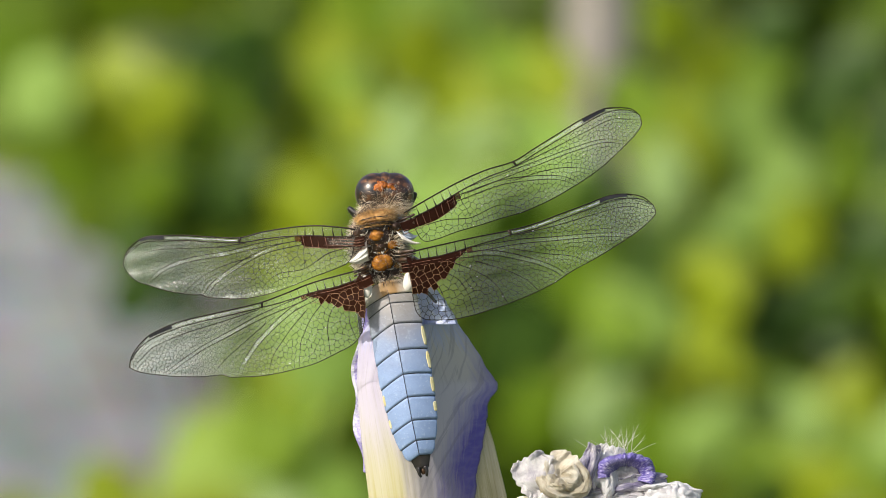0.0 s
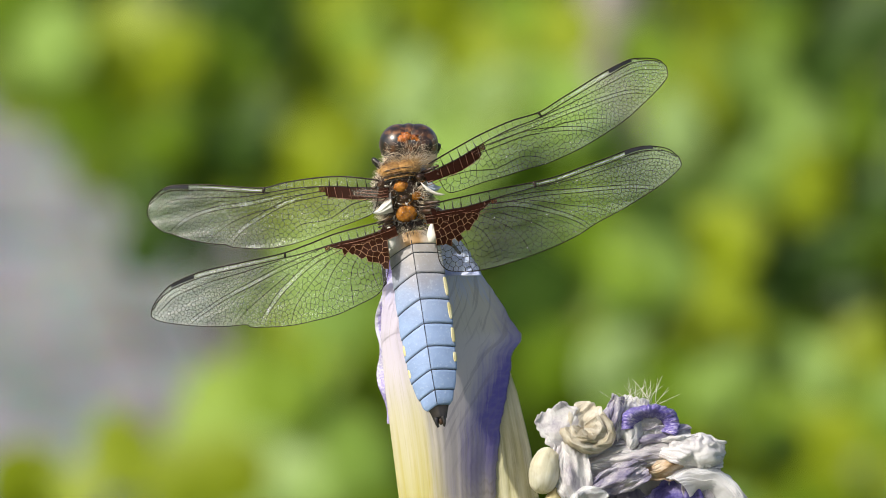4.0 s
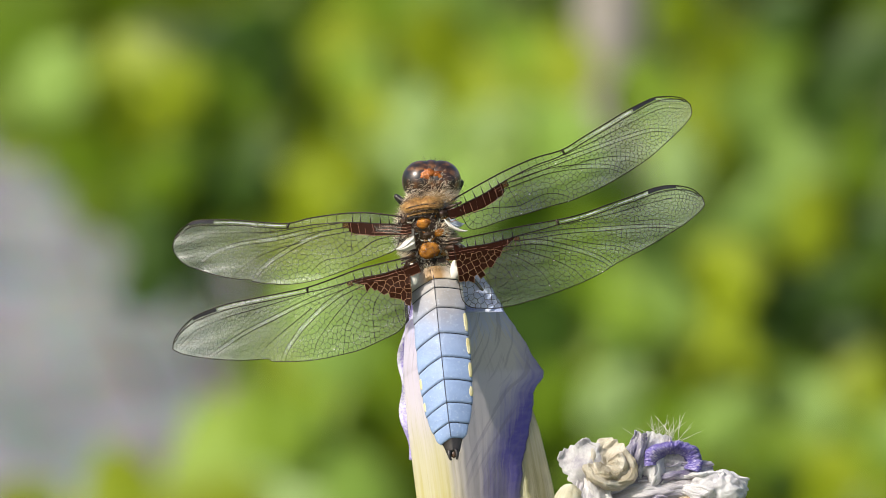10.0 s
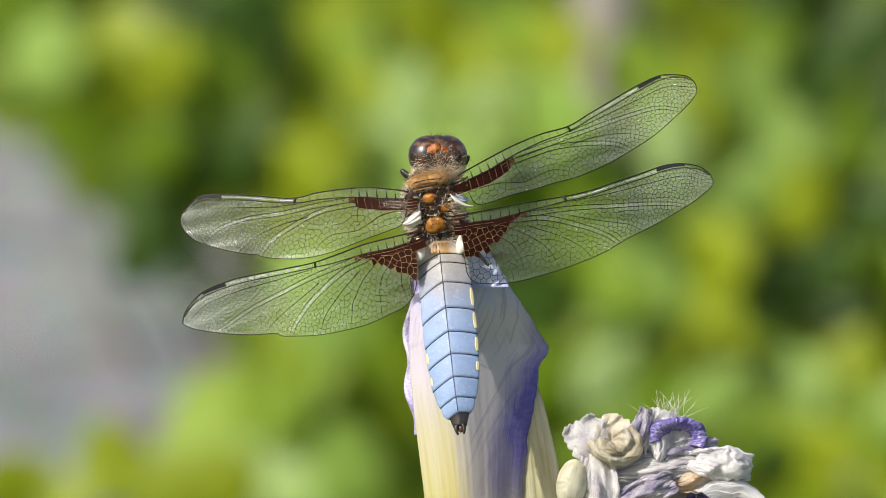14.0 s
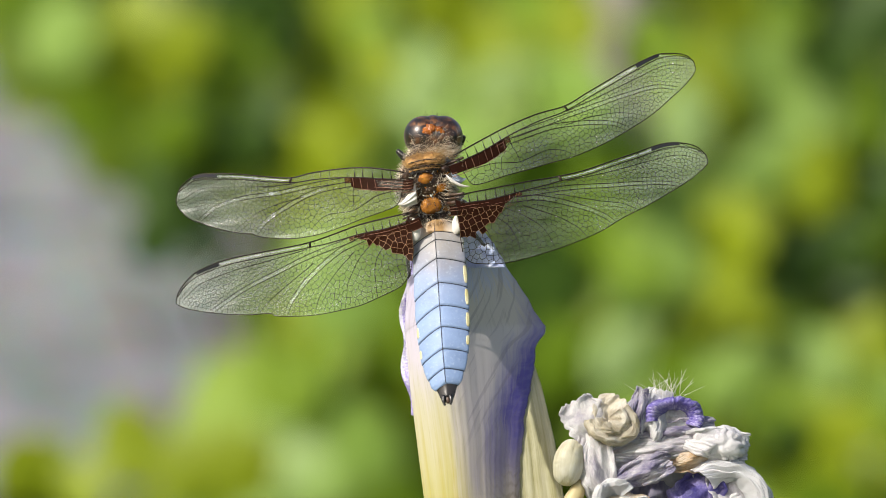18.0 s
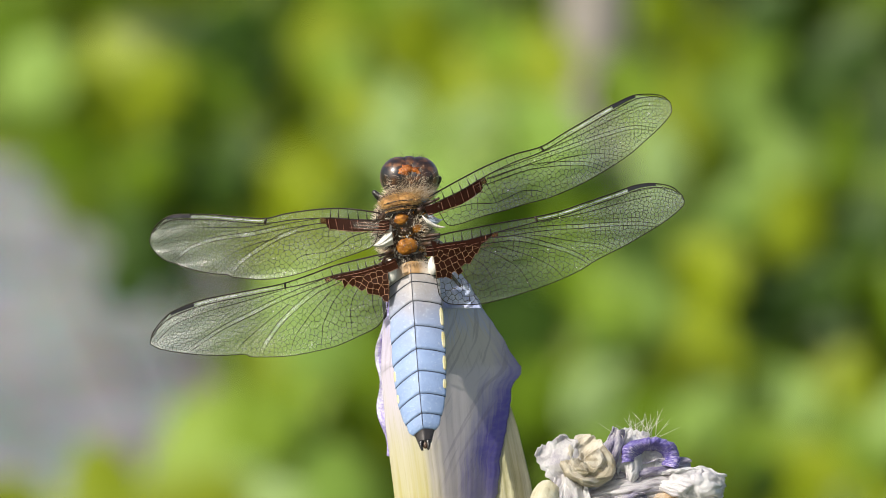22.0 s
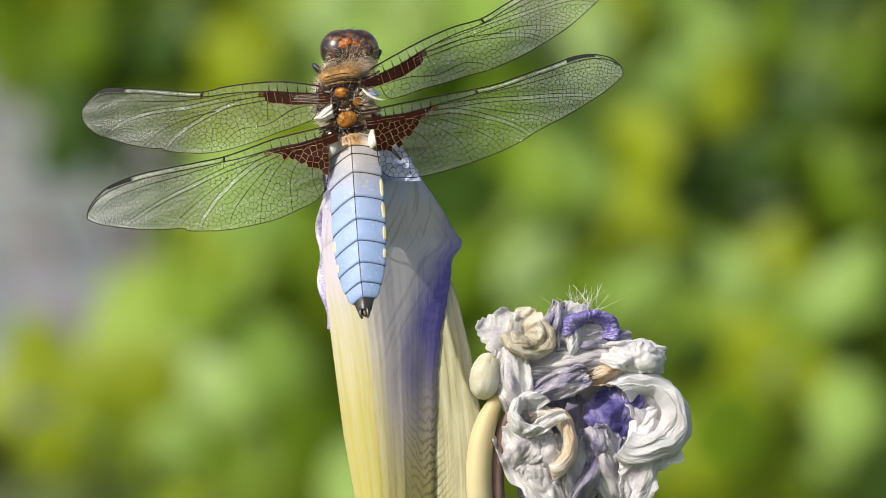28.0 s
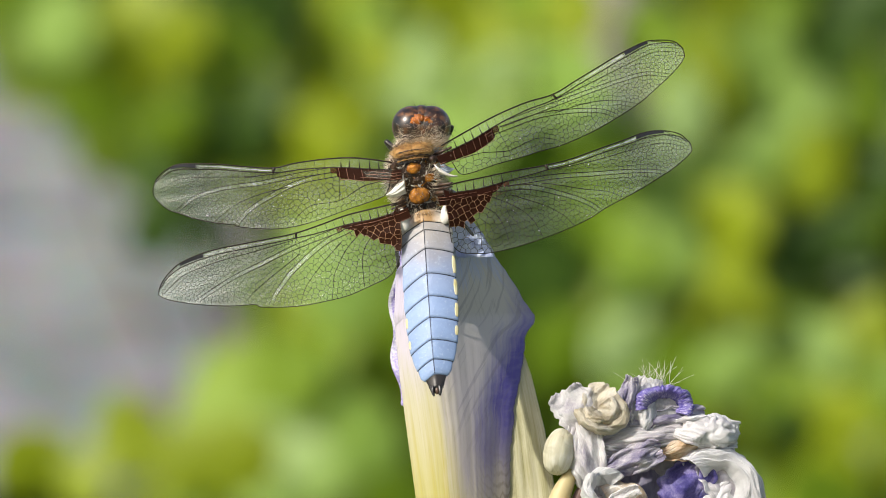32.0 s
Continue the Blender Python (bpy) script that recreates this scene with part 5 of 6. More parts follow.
            specks.append(ellipsoid(tip_y(s, d) - up * 0.05 * MM * math.copysign(1, az.y), (k * rnd.uniform(1.0, 2.2), k, k * 0.6), 8, 5))
    tagged(part("dust", mesh_of("dust", *join(specks), IVORY), ob, "scattered pale specks"), kind="stuff")
    # darkened cross veins along the leading edge of the base
    for mark in marks:
        if mark < far:
            a, z = radius(mark), costa(mark)
            vein("cross_vein", [(mark, a), (mark, a + (z - a) * 0.55)], 0.10, 0.06)
    return ob, m


WINGS = {}
for index, (key, prof) in enumerate(WING_PROFILES.items()):
    WINGS[key] = wing(key, prof, 21 + index)


# ---- abdomen ----
def abdomen():
    """Its own frame: x across, -z along to the tail, -y dorsal; hinge at the waist."""
    hinge = Vector((-1.1, -8.0, 1.6))
    tail = Vector((1.01, -14.79, -23.72))
    d = (tail - hinge)
    az = -d.normalized()
    ax = Vector((1, 0, 0))
    ax = (ax - az * ax.dot(az)).normalized()
    ay = az.cross(ax)
    m = Matrix((ax, ay, az)).transposed().to_4x4() @ pose(0, 0, 0, 0, 0, -11)
    m.translation = hinge * MM
    full = d.length

    def half(t):
        return interp(t, (0, 3.2), (0.06, 3.4), (0.16, 3.45), (0.32, 3.5), (0.45, 3.52), (0.6, 3.36), (0.72, 3.05), (0.8, 2.5), (0.87, 1.9), (0.90, 1.3), (0.96, 0.95), (1.0, 0.6))

    def roof(w, x):
        """Depth of the back at the share x of the half width w: two flanks that meet in a keel."""
        return -0.48 * w * (0.72 * (1 - abs(x) ** 1.35) + 0.28 * math.sqrt(max(0.0, 1 - x * x)))

    def slant(x, t):
        """How far a ring trails behind its keel towards the flanks."""
        return ((0.36 if x < 0 else 0.06) * abs(x) + 0.02 * x * x) * min(1, t * 6 + 0.3)

    def ring(t, grow=0.0, n=40):
        w = half(t) + grow
        out = []
        for k in range(n):
            a = 2 * math.pi * k / n
            x, y = math.sin(a), math.cos(a)
            deep = roof(w, x) if y > 0 else 0.40 * w * -y
            out.append(Vector((w * x, deep, -full * t - slant(w * x, t))) * MM)
        return out

    core = part("abdomen", mesh_of("abdomen", *loft([ring(i / 40 * 0.93, -0.18) for i in range(41)]), BLACK), dragonfly, "broad flattened pale blue abdomen with dark seams and yellow side spots")
    core.matrix_local = m
    cuts = [0.0, 0.07, 0.115, 0.22, 0.355, 0.48, 0.597, 0.716, 0.818, 0.895]
    mats = [TAN_BAND, BLUE, BLUE, BLUE, BLUE, BLUE, BLUE, BLUE, BLUE]
    names = ["tan first segment", "pale lilac-grey segment", "pale lilac-grey segment"] + ["pale blue segment"] * 6
    for i, (a, b) in enumerate(zip(cuts, cuts[1:])):
        g = 0.035 / full
        n = 8
        rings = [ring(a + g, -0.10)] + [ring(a + g + (b - a - 2 * g) * (k / n), 0.0 + 0.07 * math.sin(math.pi * k / n) + 0.12 * k / n) for k in range(n + 1)] + [ring(b - g, -0.10)]
        part("segment", mesh_of("segment", *loft(rings, False), mats[i]), core, names[i])
        if i:
            pts = ring(a, 0.02)
            part("seam", mesh_of("seam", *tube(pts + pts[:2], 0.052 * MM, 6), SEAM), core)
    line = [Vector((0, -0.48 * half(t) - 0.09, -full * t)) * MM for t in np.linspace(0.05, 0.89, 30)]
    part("dorsal_line", mesh_of("dorsal_line", *tube(line, 0.045 * MM, 6), SEAM), core, "thin dark line along the back")
    # side spots
    for t0, t1, sign in ((0.24, 0.335, 1), (0.37, 0.455, 1), (0.50, 0.575, 1), (0.625, 0.675, 1), (0.51, 0.565, -1), (0.64, 0.685, -1)):
        rows = []
        for i in range(9):
            t = t0 + (t1 - t0) * i / 8
            w = half(t) + 0.20
            wide = (0.060 if sign > 0 else 0.045) * math.sin(math.pi * (0.06 + 0.88 * i / 8)) ** 0.4
            rows.append([Vector((sign * w * x, roof(w, x), -full * t - slant(sign * w * x, t))) * MM for x in [0.935 + wide * (k / 2 - 1) for k in range(5)]])
        vs = [p for r in rows for p in r]
        fs = [(i * 5 + k, i * 5 + k + 1, i * 5 + k + 6, i * 5 + k + 5) for i in range(8) for k in range(4)]
        spot = part("side_spot", mesh_of("side_spot", vs, fs, YELLOW), core, "yellow spot on the flank")
        mod = spot.modifiers.new("thickness", "SOLIDIFY")
        mod.thickness = 0.06 * MM
    part("tail_segment", mesh_of("tail_segment", *loft([ring(0.885 + 0.075 * k / 6, 0.03 - 0.02 * k) for k in range(7)]), BLACK), core, "black tail segment")
    for x in (-0.42, 0.42):
        pts = [Vector((x, -0.3, -full * 0.955)) * MM, Vector((x * 1.25, -0.4, -full * 0.98)) * MM, Vector((x * 0.9, -0.35, -full * 1.005)) * MM]
        part("tail_clasper", mesh_of("tail_clasper", *tube(catmull(pts, 4), [0.36 * MM * (1 - 0.6 * i / 8) for i in range(9)], 8), BLACK), core)
    part("tail_plate", mesh_of("tail_plate", *ellipsoid(Vector((0, -0.05, -full * 0.965)) * MM, Vector((0.42, 0.3, 0.75)) * MM, 14, 8), BROWN), core)
    return core, m


ABDOMEN, ABDOMEN_M = abdomen()


# ---- thorax, head, legs ----
def body():
    tilt = pose(0, 0, 0, 18, -8, 0).to_3x3()
    c = Vector((-2.3, -6.2, 6.6))

    def blob(name, off, r, mat, label="", turn=None, seg=24, rings=16, rough=0.0, seed=1):
        verts, faces = ellipsoid((0, 0, 0), Vector(r) * MM, seg, rings)
        t = (turn or Matrix.Identity(3))
        verts = [Vector(v) * (1 + rough * (0.5 * noise.noise(Vector(v) * 900 + Vector((seed, 0, 0))) + 0.7 * noise.noise(Vector(v) * 2600 + Vector((0, seed, 0))))) for v in verts]
        verts = [(c + tilt @ Vector(off)) * MM + tilt @ (t @ v) for v in verts]
        return part(name, mesh_of(name, verts, faces, mat), dragonfly, label)

    blob("thorax", (0, 0.5, 0.2), (3.7, 3.9, 4.9), BROWN, "hairy dark brown thorax", rough=0.18)
    blob("side_plate", (3.0, 0.8, 1.2), (1.2, 2.4, 3.0), SLATE, "blue-grey flank plate", rough=0.1)
    for side in (-1, 1):
        blob("collar", (0.1 + 1.05 * side, -1.75, 4.3), (1.62, 1.5, 0.85), COLLAR, "golden brown ribbed collar lobe", pose(0, 0, 0, 0, 10 * side, 0).to_3x3(), seg=40, rings=26, rough=0.14, seed=4 + side)
    for k, z in enumerate((3.35, 3.75, 4.15, 4.5, 4.85)):
        pts = [c * MM + tilt @ (Vector((x, -3.75 + 0.16 * x * x + 0.25 * abs(z - 4.0), z - 0.10 * x * x)) * MM) for x in (-2.1, -1.2, -0.25, 0.25, 1.2, 2.1)]
        part("collar_rib", mesh_of("collar_rib", *tube(catmull(pts, 5), [0.07 * MM + 0.04 * MM * math.sin(i * 1.3 + k) for i in range(26)], 6), (BLACK, COLLAR, BROWN, COLLAR, BROWN)[k]), dragonfly)
    blob("dorsal_spot", (-0.05, -3.2, 2.2), (0.95, 0.55, 0.75), ORANGE, "orange-brown raised spot", rough=0.25)
    blob("dorsal_spot", (0.05, -3.45, -1.6), (1.45, 0.6, 1.15), ORANGE, "round orange-brown raised spot", seg=36, rings=22, rough=0.22)
    blob("dorsal_spot", (1.9, -3.0, 0.6), (0.7, 0.5, 0.6), ORANGE, "small orange-brown raised spot", rough=0.35)
    blob("dorsal_spot", (-1.9, -2.9, 0.2), (0.6, 0.5, 0.65), COLLAR, "small tan raised spot")
    blob("dorsal_spot", (2.3, -2.5, -2.4), (0.6, 0.5, 0.6), COLLAR, "small tan raised spot")
    blob("dorsal_spot", (-2.3, -2.5, -2.5), (0.65, 0.5, 0.7), COLLAR, "small tan raised spot")
    blob("dorsal_spot", (0.2, -3.4, 0.55), (0.6, 0.3, 0.4), BROWN, "dark ridge between the spots")
    for x, z, r in ((-2.6, 2.6, 0.75), (2.5, 3.0, 0.75), (-2.8, -0.4, 0.6), (2.7, -0.9, 0.7), (-1.0, 0.9, 0.5), (1.1, 1.4, 0.5), (-1.3, 2.9, 0.5), (1.4, 3.2, 0.6), (0, -3.6, 0.9), (-1.5, -3.4, 0.7), (1.6, -3.4, 0.7)):
        blob("wing_joint", (x, -2.7, z), (r * 0.8, r * 0.6, r * 0.7), BLACK if int(z * 10) % 2 else BROWN, rough=0.8, seed=x)

    def membrane(p0, p1, tip, bulge, mat, label):
        """A thin pleated fan from a hinge line to a point."""
        p0, p1, tip = Vector(p0), Vector(p1), Vector(tip)

        def fn(u, v):
            base = p0.lerp(p1, v)
            sag = (1 - u) ** 0.6 * math.sin(math.pi * v)
            p = base.lerp(tip, u ** 0.8)
            return p + Vector((0, -bulge * sag - 0.10 * math.sin(v * 19) * (1 - u), -0.3 * math.sin(math.pi * u)))

        sheet("wing_membrane", fn, 14, 24, mat, dragonfly, label, 0.06)

    membrane((0.1, -9.8, 8.2), (0.9, -9.8, 7.0), (3.3, -10.3, 6.6), 0.7, IVORY, "white membrane fan behind the forewing")
    membrane((0.9, -9.4, 8.9), (1.0, -9.0, 7.0), (2.9, -9.4, 7.6), 0.2, SLATE, "blue-grey membrane panel behind the forewing")
    membrane((-3.9, -9.4, 6.9), (-3.6, -9.4, 4.3), (-6.3, -9.4, 4.2), 0.8, IVORY, "white membrane fan behind the forewing")
    for x, z, lean in ((-4.0, 0.9, -8), (1.75, 1.7, 14)):
        verts, faces = ellipsoid(Vector((x, -10.3, z)) * MM, Vector((0.78, 0.42, 1.5)) * MM, 20, 14, pose(0, 0, 0, 0, lean, 0).to_3x3())
        part("waist_lobe", mesh_of("waist_lobe", verts, faces, IVORY), dragonfly, "smooth ivory lobe beside the waist")
    # short dark arms that carry the wings
    for key, inner in (("right_fore", (-0.2, -7.8, 9.0)), ("right_hind", (-0.2, -8.0, 5.0)), ("left_fore", (-4.0, -7.8, 7.3)), ("left_hind", (-3.6, -8.2, 3.2))):
        prof = WING_PROFILES[key]
        ang = radians(prof["ang"])
        root, out = Vector(prof["hinge"]), Vector((math.cos(ang), 0.25, math.sin(ang)))
        for lift, r in ((0.3, 0.24), (-0.15, 0.20), (-0.75, 0.30)):
            side = Vector((0, 0, lift))
            pts = catmull([(Vector(inner) + side) * MM, (Vector(inner).lerp(root, 0.6) + side + Vector((0, -0.15, 0))) * MM, (root + out * 0.9 + side) * MM], 5)
            part("wing_root", mesh_of("wing_root", *tube(pts, [r * MM * (1 - 0.35 * abs(i / 5 - 1)) for i in range(len(pts))], 8), BROWN), dragonfly, "dark brown arm at the wing's root")
    # bright sclerites and bristles between the joints
    rnd = random.Random(44)
    for _ in range(110):
        x, z = rnd.uniform(-3.0, 3.0), rnd.uniform(-3.9, 3.0)
        if (x / 1.5) ** 2 + ((z + 1.6) / 1.3) ** 2 < 1 or (x / 1.0) ** 2 + ((z - 2.2) / 0.9) ** 2 < 1:
            continue
        deep = -3.15 + 0.09 * x * x + 0.02 * z * z
        a = rnd.uniform(0, math.pi)
        k = rnd.uniform(0.25, 0.6)
        pts = [c * MM + tilt @ (Vector((x + k * math.cos(a) * q, deep - 0.25 + 0.25 * q * q, z + k * math.sin(a) * q)) * MM) for q in (-1, 0, 1)]
        part("sclerite", mesh_of("sclerite", *tube(catmull(pts, 4), [rnd.uniform(0.07, 0.13) * MM * (1 - 0.7 * abs(i / 4 - 1)) for i in range(9)], 6), rnd.choice((IVORY, COLLAR, BLACK, IVORY, ORANGE))), dragonfly)

    # head with two large eyes
    hc = Vector((-1.45, -5.2, 13.1))

    def head_part(name, off, r, mat, label="", turn=None, seg=28, rings=18, rough=0.0):
        verts, faces = ellipsoid((hc + Vector(off)) * MM, Vector(r) * MM, seg, rings, turn)
        mid = (hc + Vector(off)) * MM
        verts = [mid + (Vector(v) - mid) * (1 + rough * noise.noise(Vector(v) * 1500) + 0.6 * rough * noise.noise(Vector(v) * 3600)) for v in verts]
        return part(name, mesh_of(name, verts, faces, mat), dragonfly, label)

    head_part("head", (0, 0.6, -0.6), (3.4, 2.3, 2.2), BROWN, "dark brown head")
    for s in (-1, 1):
        head_part("eye", (s * 1.25, -0.2, 0.20), (2.68, 2.6, 2.75), EYE, "large glossy dark brown eye", pose(0, 0, 0, 0, s * 14, 0).to_3x3())
    head_part("frons", (0.0, -0.1, 0.45), (1.9, 2.45, 2.6), EYE, "dark glossy crown between the eyes")
    head_part("vertex", (-0.6, -2.1, 1.0), (1.2, 0.8, 0.8), RUST, "rust-orange bump between the eyes", rough=0.45)
    head_part("vertex", (0.95, -2.05, 1.0), (0.9, 0.8, 0.6), RUST, "small rust-brown bump between the eyes", rough=0.45)
    head_part("occiput", (0.9, -1.9, -2.0), (0.75, 0.5, 0.55), IVORY, "ivory patch behind the eyes")
    head_part("ruff", (0.1, -0.35, -2.05), (3.0, 2.55, 1.25), RUFF, "tan furry ruff behind the eyes", seg=44, rings=28, rough=0.16)
    # legs grip the bud
    def leg(points, r):
        pts = catmull([Vector(p) * MM for p in points], 6)
        verts, faces = tube(pts, [r * MM * (1 - 0.5 * i / len(pts)) for i in range(len(pts))], 7)
        limb = part("leg", mesh_of("leg", verts, faces, BLACK), dragonfly, "bristly black leg")
        spines = []
        for i in range(3, len(pts) - 1, 2):
            side = (pts[i + 1] - pts[i]).cross(Vector((0, 1, 0))).normalized()
            spines.append(tube([pts[i], pts[i] + side * 0.7 * MM - Vector((0, 0, 0.3 * MM))], [0.06 * MM, 0.015 * MM], 4))
        part("leg_bristle", mesh_of("leg_bristle", *join(spines), BLACK), limb)

    leg(((-4.0, -4, 9.6), (-5.6, -3.4, 10.9), (-6.1, -2.8, 11.2), (-4.4, -0.4, 8.6), (-3.0, 1.2, 3.0)), 0.42)
    leg(((0.8, -4, 10.6), (2.2, -3.6, 12.9), (2.5, -2.8, 12.8), (1.0, -0.4, 9.6), (0.6, 1.0, 2.2)), 0.42)
    leg(((-4.0, -3, 5.5), (-4.6, -1.6, 2.5), (-4.9, -0.2, -3.0), (-4.6, 0.0, -6.0)), 0.4)
    leg(((0.6, -3, 5.5), (3.6, -1.8, 3.6), (5.0, -1.2, -0.6), (5.4, -1.4, -3.4)), 0.4)
    leg(((-3.6, -3, 2.5), (-4.9, -2.6, -1.0), (-4.8, -1.6, -5.0), (-4.2, -0.6, -9.0)), 0.34)
    leg(((0.2, -3, 2.5), (3.4, -5.0, 0.8), (5.4, -4.4, -1.4), (7.4, -2.0, -3.4)), 0.30)

    # hair coat, in tan and dark tufts
    def coat(name, count, centre, radii, mat, length, seed, keep, thick):
        rnd = random.Random(seed)
        chunks = []
        while len(chunks) < count:
            d = Vector((rnd.gauss(0, 1), rnd.gauss(0, 1), rnd.gauss(0, 1))).normalized()
            if not keep(d):
                continue
            p = Vector(centre) + tilt @ Vector((d.x * radii[0], d.y * radii[1], d.z * radii[2]))
            n = (tilt @ d + Vector((rnd.uniform(-0.5, 0.5), rnd.uniform(-0.4, 0.4), rnd.uniform(-0.5, 0.5)))).normalized()
            k = length * rnd.uniform(0.6, 1.3)
            bow = Vector((rnd.uniform(-1, 1), rnd.uniform(-1, 1), rnd.uniform(-1, 1))) * k * 0.2
            pts = [(p + n * k * t + bow * t * t) * MM for t in (0, 0.4, 0.75, 1.0)]
            chunks.append(tube(pts, [thick * MM, thick * 0.9 * MM, thick * 0.6 * MM, thick * 0.2 * MM], 3))
        tagged(part(name, mesh_of(name, *join(chunks), mat), dragonfly), kind="stuff")

    coat("hair_coat", 2000, c, (3.5, 3.8, 4.7), HAIR, 0.8, 5, lambda d: d.y < 0.5 and (abs(d.x) > 0.35 or abs(d.z) > 0.75), 0.02)
    coat("hair_coat", 260, Vector((-1.2, -8.0, 2.5)), (3.2, 1.9, 1.0), DARK_HAIR, 0.9, 77, lambda d: d.y < 0.1 and d.z < 0.5, 0.024)
    coat("hair_coat", 260, Vector((-1.2, -8.0, 2.7)), (3.3, 1.9, 0.9), HAIR, 0.8, 87, lambda d: d.y < 0.1 and d.z < 0.5, 0.022)
    coat("hair_coat", 420, c, (3.3, 3.7, 4.5), HAIR, 0.6, 67, lambda d: d.y < -0.5, 0.024)
    coat("hair_coat", 700, c, (3.7, 3.9, 4.9), DARK_HAIR, 1.1, 6, lambda d: d.y < 0.4, 0.022)
    coat("hair_coat", 1700, hc + Vector((0.1, -0.5, -1.7)), (3.1, 2.6, 1.5), PALE_HAIR, 0.85, 7, lambda d: d.y < 0.1 and d.z > -0.4, 0.016)
    coat("hair_coat", 600, c + tilt @ Vector((0.1, -1.75, 4.3)), (2.6, 1.65, 0.95), GOLD_HAIR, 0.5, 57, lambda d: d.y < 0.1, 0.02)
    coat("hair_coat", 900, hc + Vector((0.1, -0.9, -2.3)), (2.7, 2.4, 1.1), GOLD_HAIR, 0.9, 47, lambda d: d.y < 0.0, 0.018)
    coat("hair_coat", 150, hc + Vector((0.1, -1.0, -0.6)), (2.7, 2.1, 1.4), PALE_HAIR, 1.3, 37, lambda d: d.y < -0.2 and d.z > 0.1, 0.02)
    coat("hair_coat", 70, hc + Vector((0.1, 0.2, -2.6)), (2.9, 2.6, 1.3), DARK_HAIR, 1.5, 17, lambda d: d.y < 0.1, 0.028)
    coat("hair_coat", 1100, c + Vector((0, -0.6, -0.4)), (3.6, 3.7, 4.3), PALE_HAIR, 0.95, 27, lambda d: d.y < 0.2 and (abs(d.x) > 0.6 or d.z < -0.75), 0.026)
    coat("hair_coat", 40, hc + Vector((0, 0, 0.4)), (3.2, 2.4, 2.3), DARK_HAIR, 1.1, 9, lambda d: d.z > 0.6, 0.025)


body()


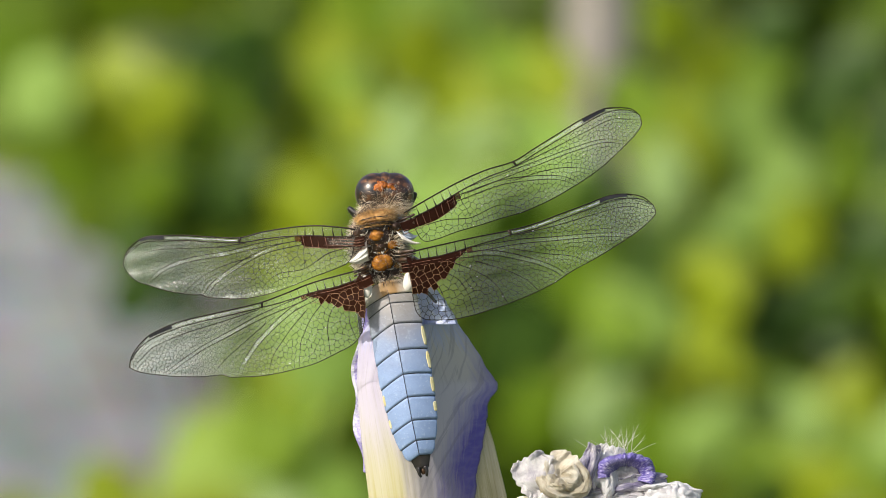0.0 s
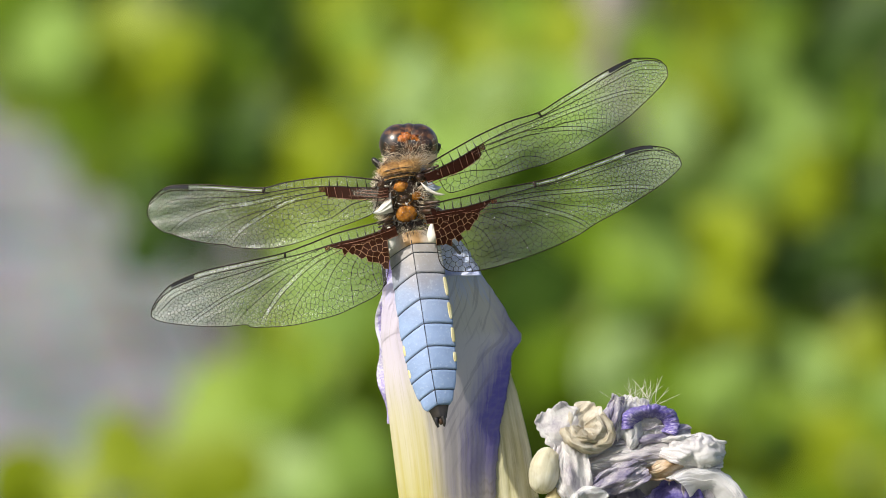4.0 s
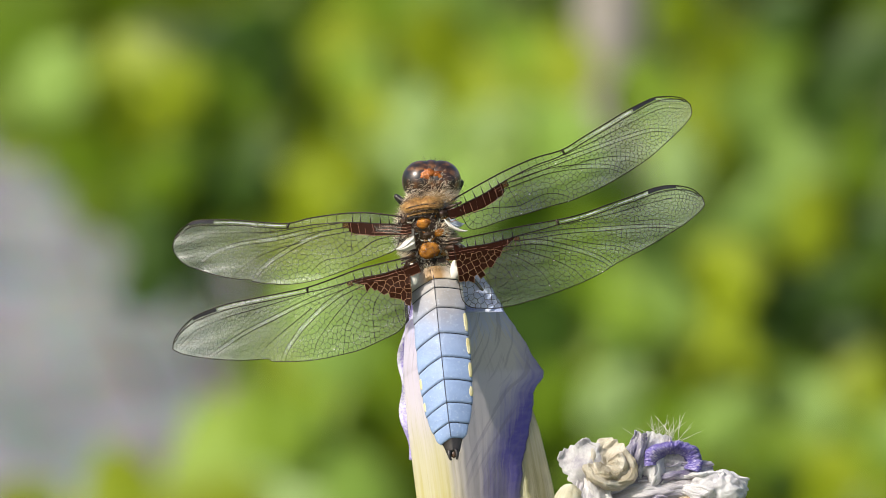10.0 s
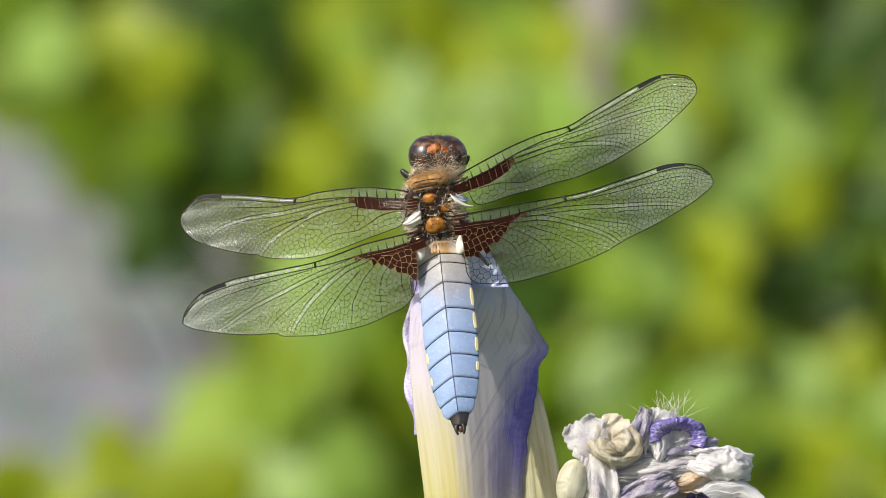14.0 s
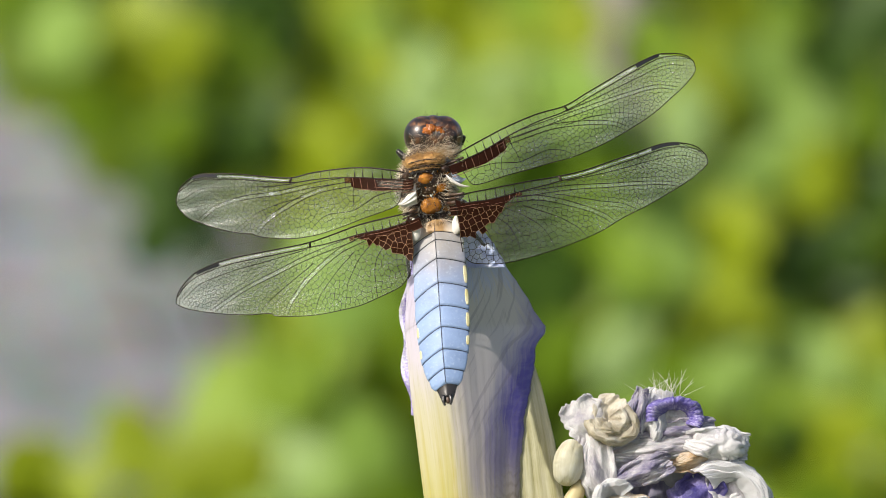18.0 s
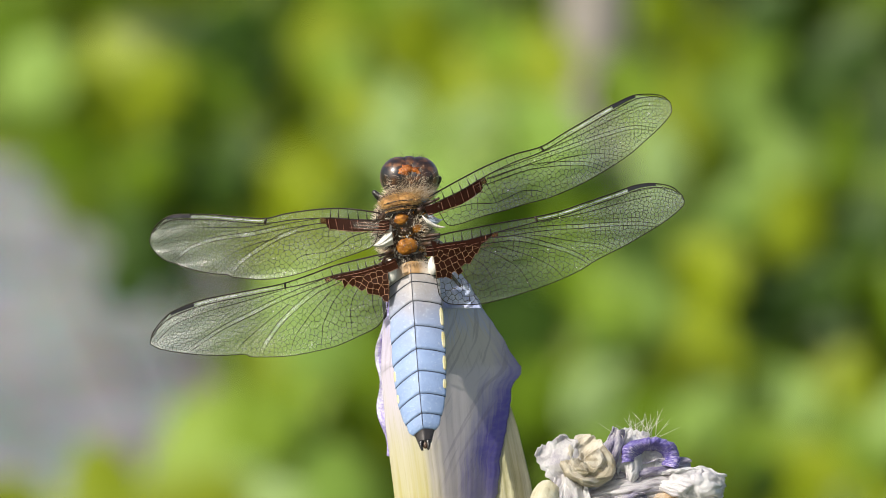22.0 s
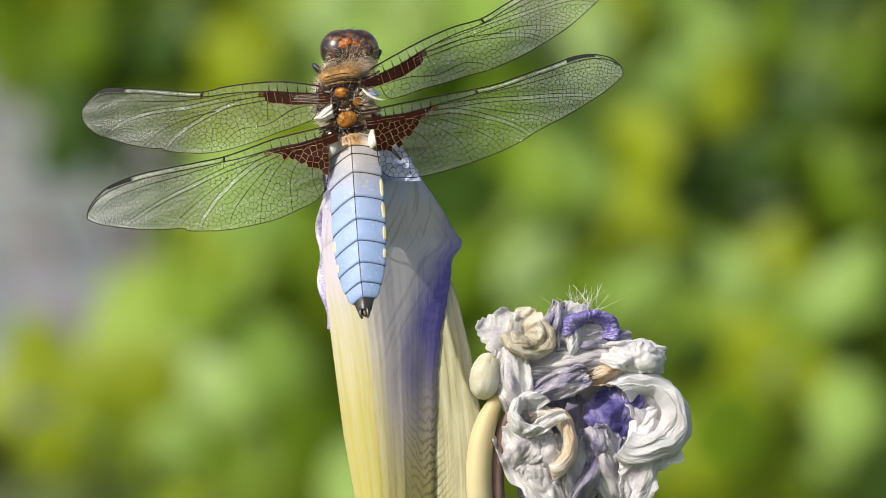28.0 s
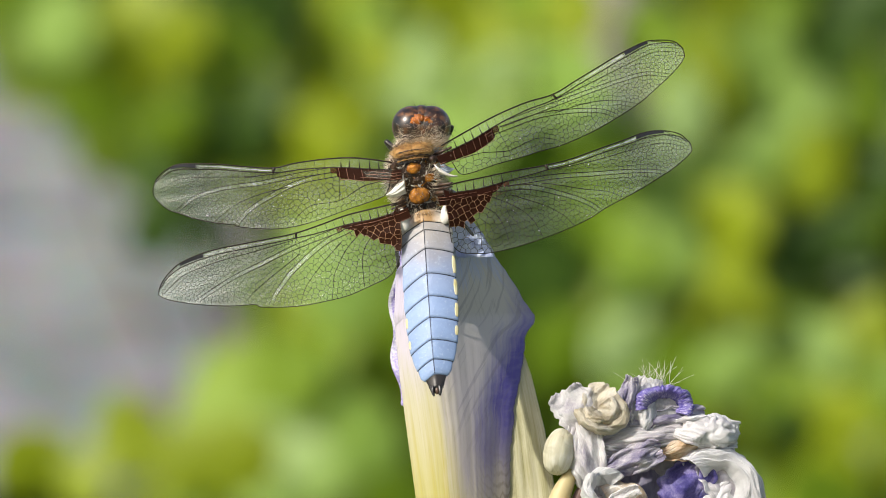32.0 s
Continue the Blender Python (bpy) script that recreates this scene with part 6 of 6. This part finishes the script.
def motions():
    """The resting dragonfly swings and raises its abdomen and lets its wings rise and sink a little."""
    # seconds, sideways swing and lift of the tail in degrees
    tail = [
            (0, 3.4, 12), (1, 3.2, 12), (2, 2.6, 12), (3, 3, 4.8), (3.5, 2.8, 6.8), (5.5, 1.2, 0), (6, 1.6, 5.2), (7, 0.6, 1.2), (8, 0.6, -7.2),
            (9, 0.4, -5.6), (10, 0.8, -1.2), (11, 0.8, 0.4), (12, 1, 2.8), (13, 1.4, 2.4), (14, 1.4, -1.6), (15, 1.2, -3.6), (15.5, 1, -3.6),
            (17.5, 0.2, -10.4), (18, 0.4, -10.4), (19, -0.4, -11.2), (20, 0, -8.8), (21, 0.2, -5.2), (22, 0.2, -7.2), (23, 0.8, -3.6),
            (24, 0.8, -4.4), (24.5, 0.6, -5.6), (26.5, 0.4, -6.8), (27, 0, -7.6), (28, 0.6, -10.8), (29, 0.2, -11.2), (30, 0.2, -11.6),
            (31, 0.2, -10.8), (32, 0.2, -10),
    ]
    walk(ABDOMEN, [(t, ABDOMEN_M @ pose(0, 0, 0, b, -a, 0)) for t, a, b in tail])
    # seconds, fall and forward sweep of each wing in degrees
    beats = {
        "left_fore": [
            (0, 1.5, -1.25), (1, -0.5, -1.17), (2, -0.3, -1.12), (3, 1.5, -0.86), (3.5, 1.9, -0.82), (5.5, -0.4, -0.49), (6, -0.4, -0.53),
            (7, -0.4, -0.43), (8, -0.5, -0.21), (9, -0.3, -0.39), (10, -0.7, -0.4), (11, 0, -0.32), (12, -0.9, -0.4), (13, -1.9, -0.49),
            (14, -1.9, -0.64), (15, -2, -0.45), (15.5, -2, -0.42), (17.5, -1.9, -0.12), (18, -1.7, -0.08), (19, 0, 0), (20, 1, 0.21),
            (21, 0.5, 0.21), (22, -0.3, 0.03), (23, -1.1, 0.12), (24, -1.1, -0.02), (24.5, -1.1, -0.07), (26.5, 4.5, 0.2), (27, 5.4, 0.01),
            (28, 6.3, -0.07), (29, 4.6, 0.1), (30, 3.2, 0.19), (31, 5, 0.32), (32, 7.5, 0.44),
        ],
        "left_hind": [
            (0, -0.4, -1.46), (1, -1.2, -1.59), (2, -1.1, -1.52), (3, 0, -1.16), (3.5, 0.3, -1.16), (5.5, 0.5, -0.38), (6, 0.4, -0.37),
            (7, -0, -0.27), (8, -0, -0), (9, 0.3, -0.07), (10, 0, -0.16), (11, -0.2, -0.06), (12, -1, -0.36), (13, -1.8, -0.6), (14, -1.9, -0.63),
            (15, -1.4, -0.51), (15.5, -1.4, -0.53), (17.5, -0.8, -0.17), (18, -0.7, -0.13), (19, 0, 0), (20, 0.7, 0.27), (21, 0.6, 0.26),
            (22, -0.1, 0.02), (23, -0.6, 0.12), (24, -0.8, 0.03), (24.5, -0.6, 0.07), (26.5, 0.8, 0.47), (27, 1.1, 0.37), (28, 1.7, 0.06),
            (29, 0.9, -0.24), (30, 0.7, -0.12), (31, 1.4, 0.05), (32, 2.3, 0.36),
        ],
        "right_fore": [
            (0, 2.4, 0.86), (1, 2.1, 0.8), (2, 1.6, 0.62), (3, 1.3, 0.71), (3.5, 1.2, 0.75), (5.5, 0.6, 0.81), (6, 0.6, 0.69), (7, 0.3, 0.43),
            (8, 0.3, 0.42), (9, 0.8, 0.45), (10, 0.6, 0.28), (11, 0.5, 0.17), (12, 0.8, 0.21), (13, 1.6, 0.15), (14, 1.9, -0.02), (15, 1.6, 0.08),
            (15.5, 1.5, 0.12), (17.5, 0.1, -0.13), (18, 0.2, -0.11), (19, 0, 0), (20, -0.6, -0.01), (21, -0.4, -0.03), (22, -0.1, -0.15),
            (23, -0.1, -0.32), (24, 0.3, -0.34), (24.5, 0.5, -0.34), (29, -1.2, 0.24), (30, -1, 0.1), (31, -1, 0.03), (32, -0.9, 0.15),
        ],
        "right_hind": [
            (0, 2, 1.25), (1, 1.5, 1.15), (2, 1.2, 1.02), (3, 1, 1.08), (3.5, 1, 1.06), (5.5, 1.1, 0.92), (6, 0.7, 0.68), (7, 0.1, 0.31),
            (8, 0.9, 0.53), (9, 1.3, 0.52), (10, 0.9, 0.3), (11, 0.2, 0.12), (12, -0.3, 0.03), (13, -0.6, -0.14), (14, -0.7, -0.3),
            (15, -0.1, -0.19), (15.5, -0.1, -0.22), (17.5, 0.3, -0.06), (18, 0.1, -0.13), (19, 0, 0), (20, -0, 0.12), (21, -0.1, 0.01),
            (22, -0.2, -0.14), (23, 0.5, -0.09), (24, 1.1, -0.01), (24.5, 1.2, -0.01), (26.5, 1.7, 0.14), (27, 1.1, 0.26), (28, 0.5, 0.32),
            (29, 0.8, 0.23), (30, 1.5, 0.15), (31, 1.8, 0.04), (32, 2.9, 0.18),
        ],
    }
    for key, (ob, m) in WINGS.items():
        walk(ob, [(t, m @ pose(0, 0, 0, 0, fall, sweep)) for t, fall, sweep in beats[key]])


motions()
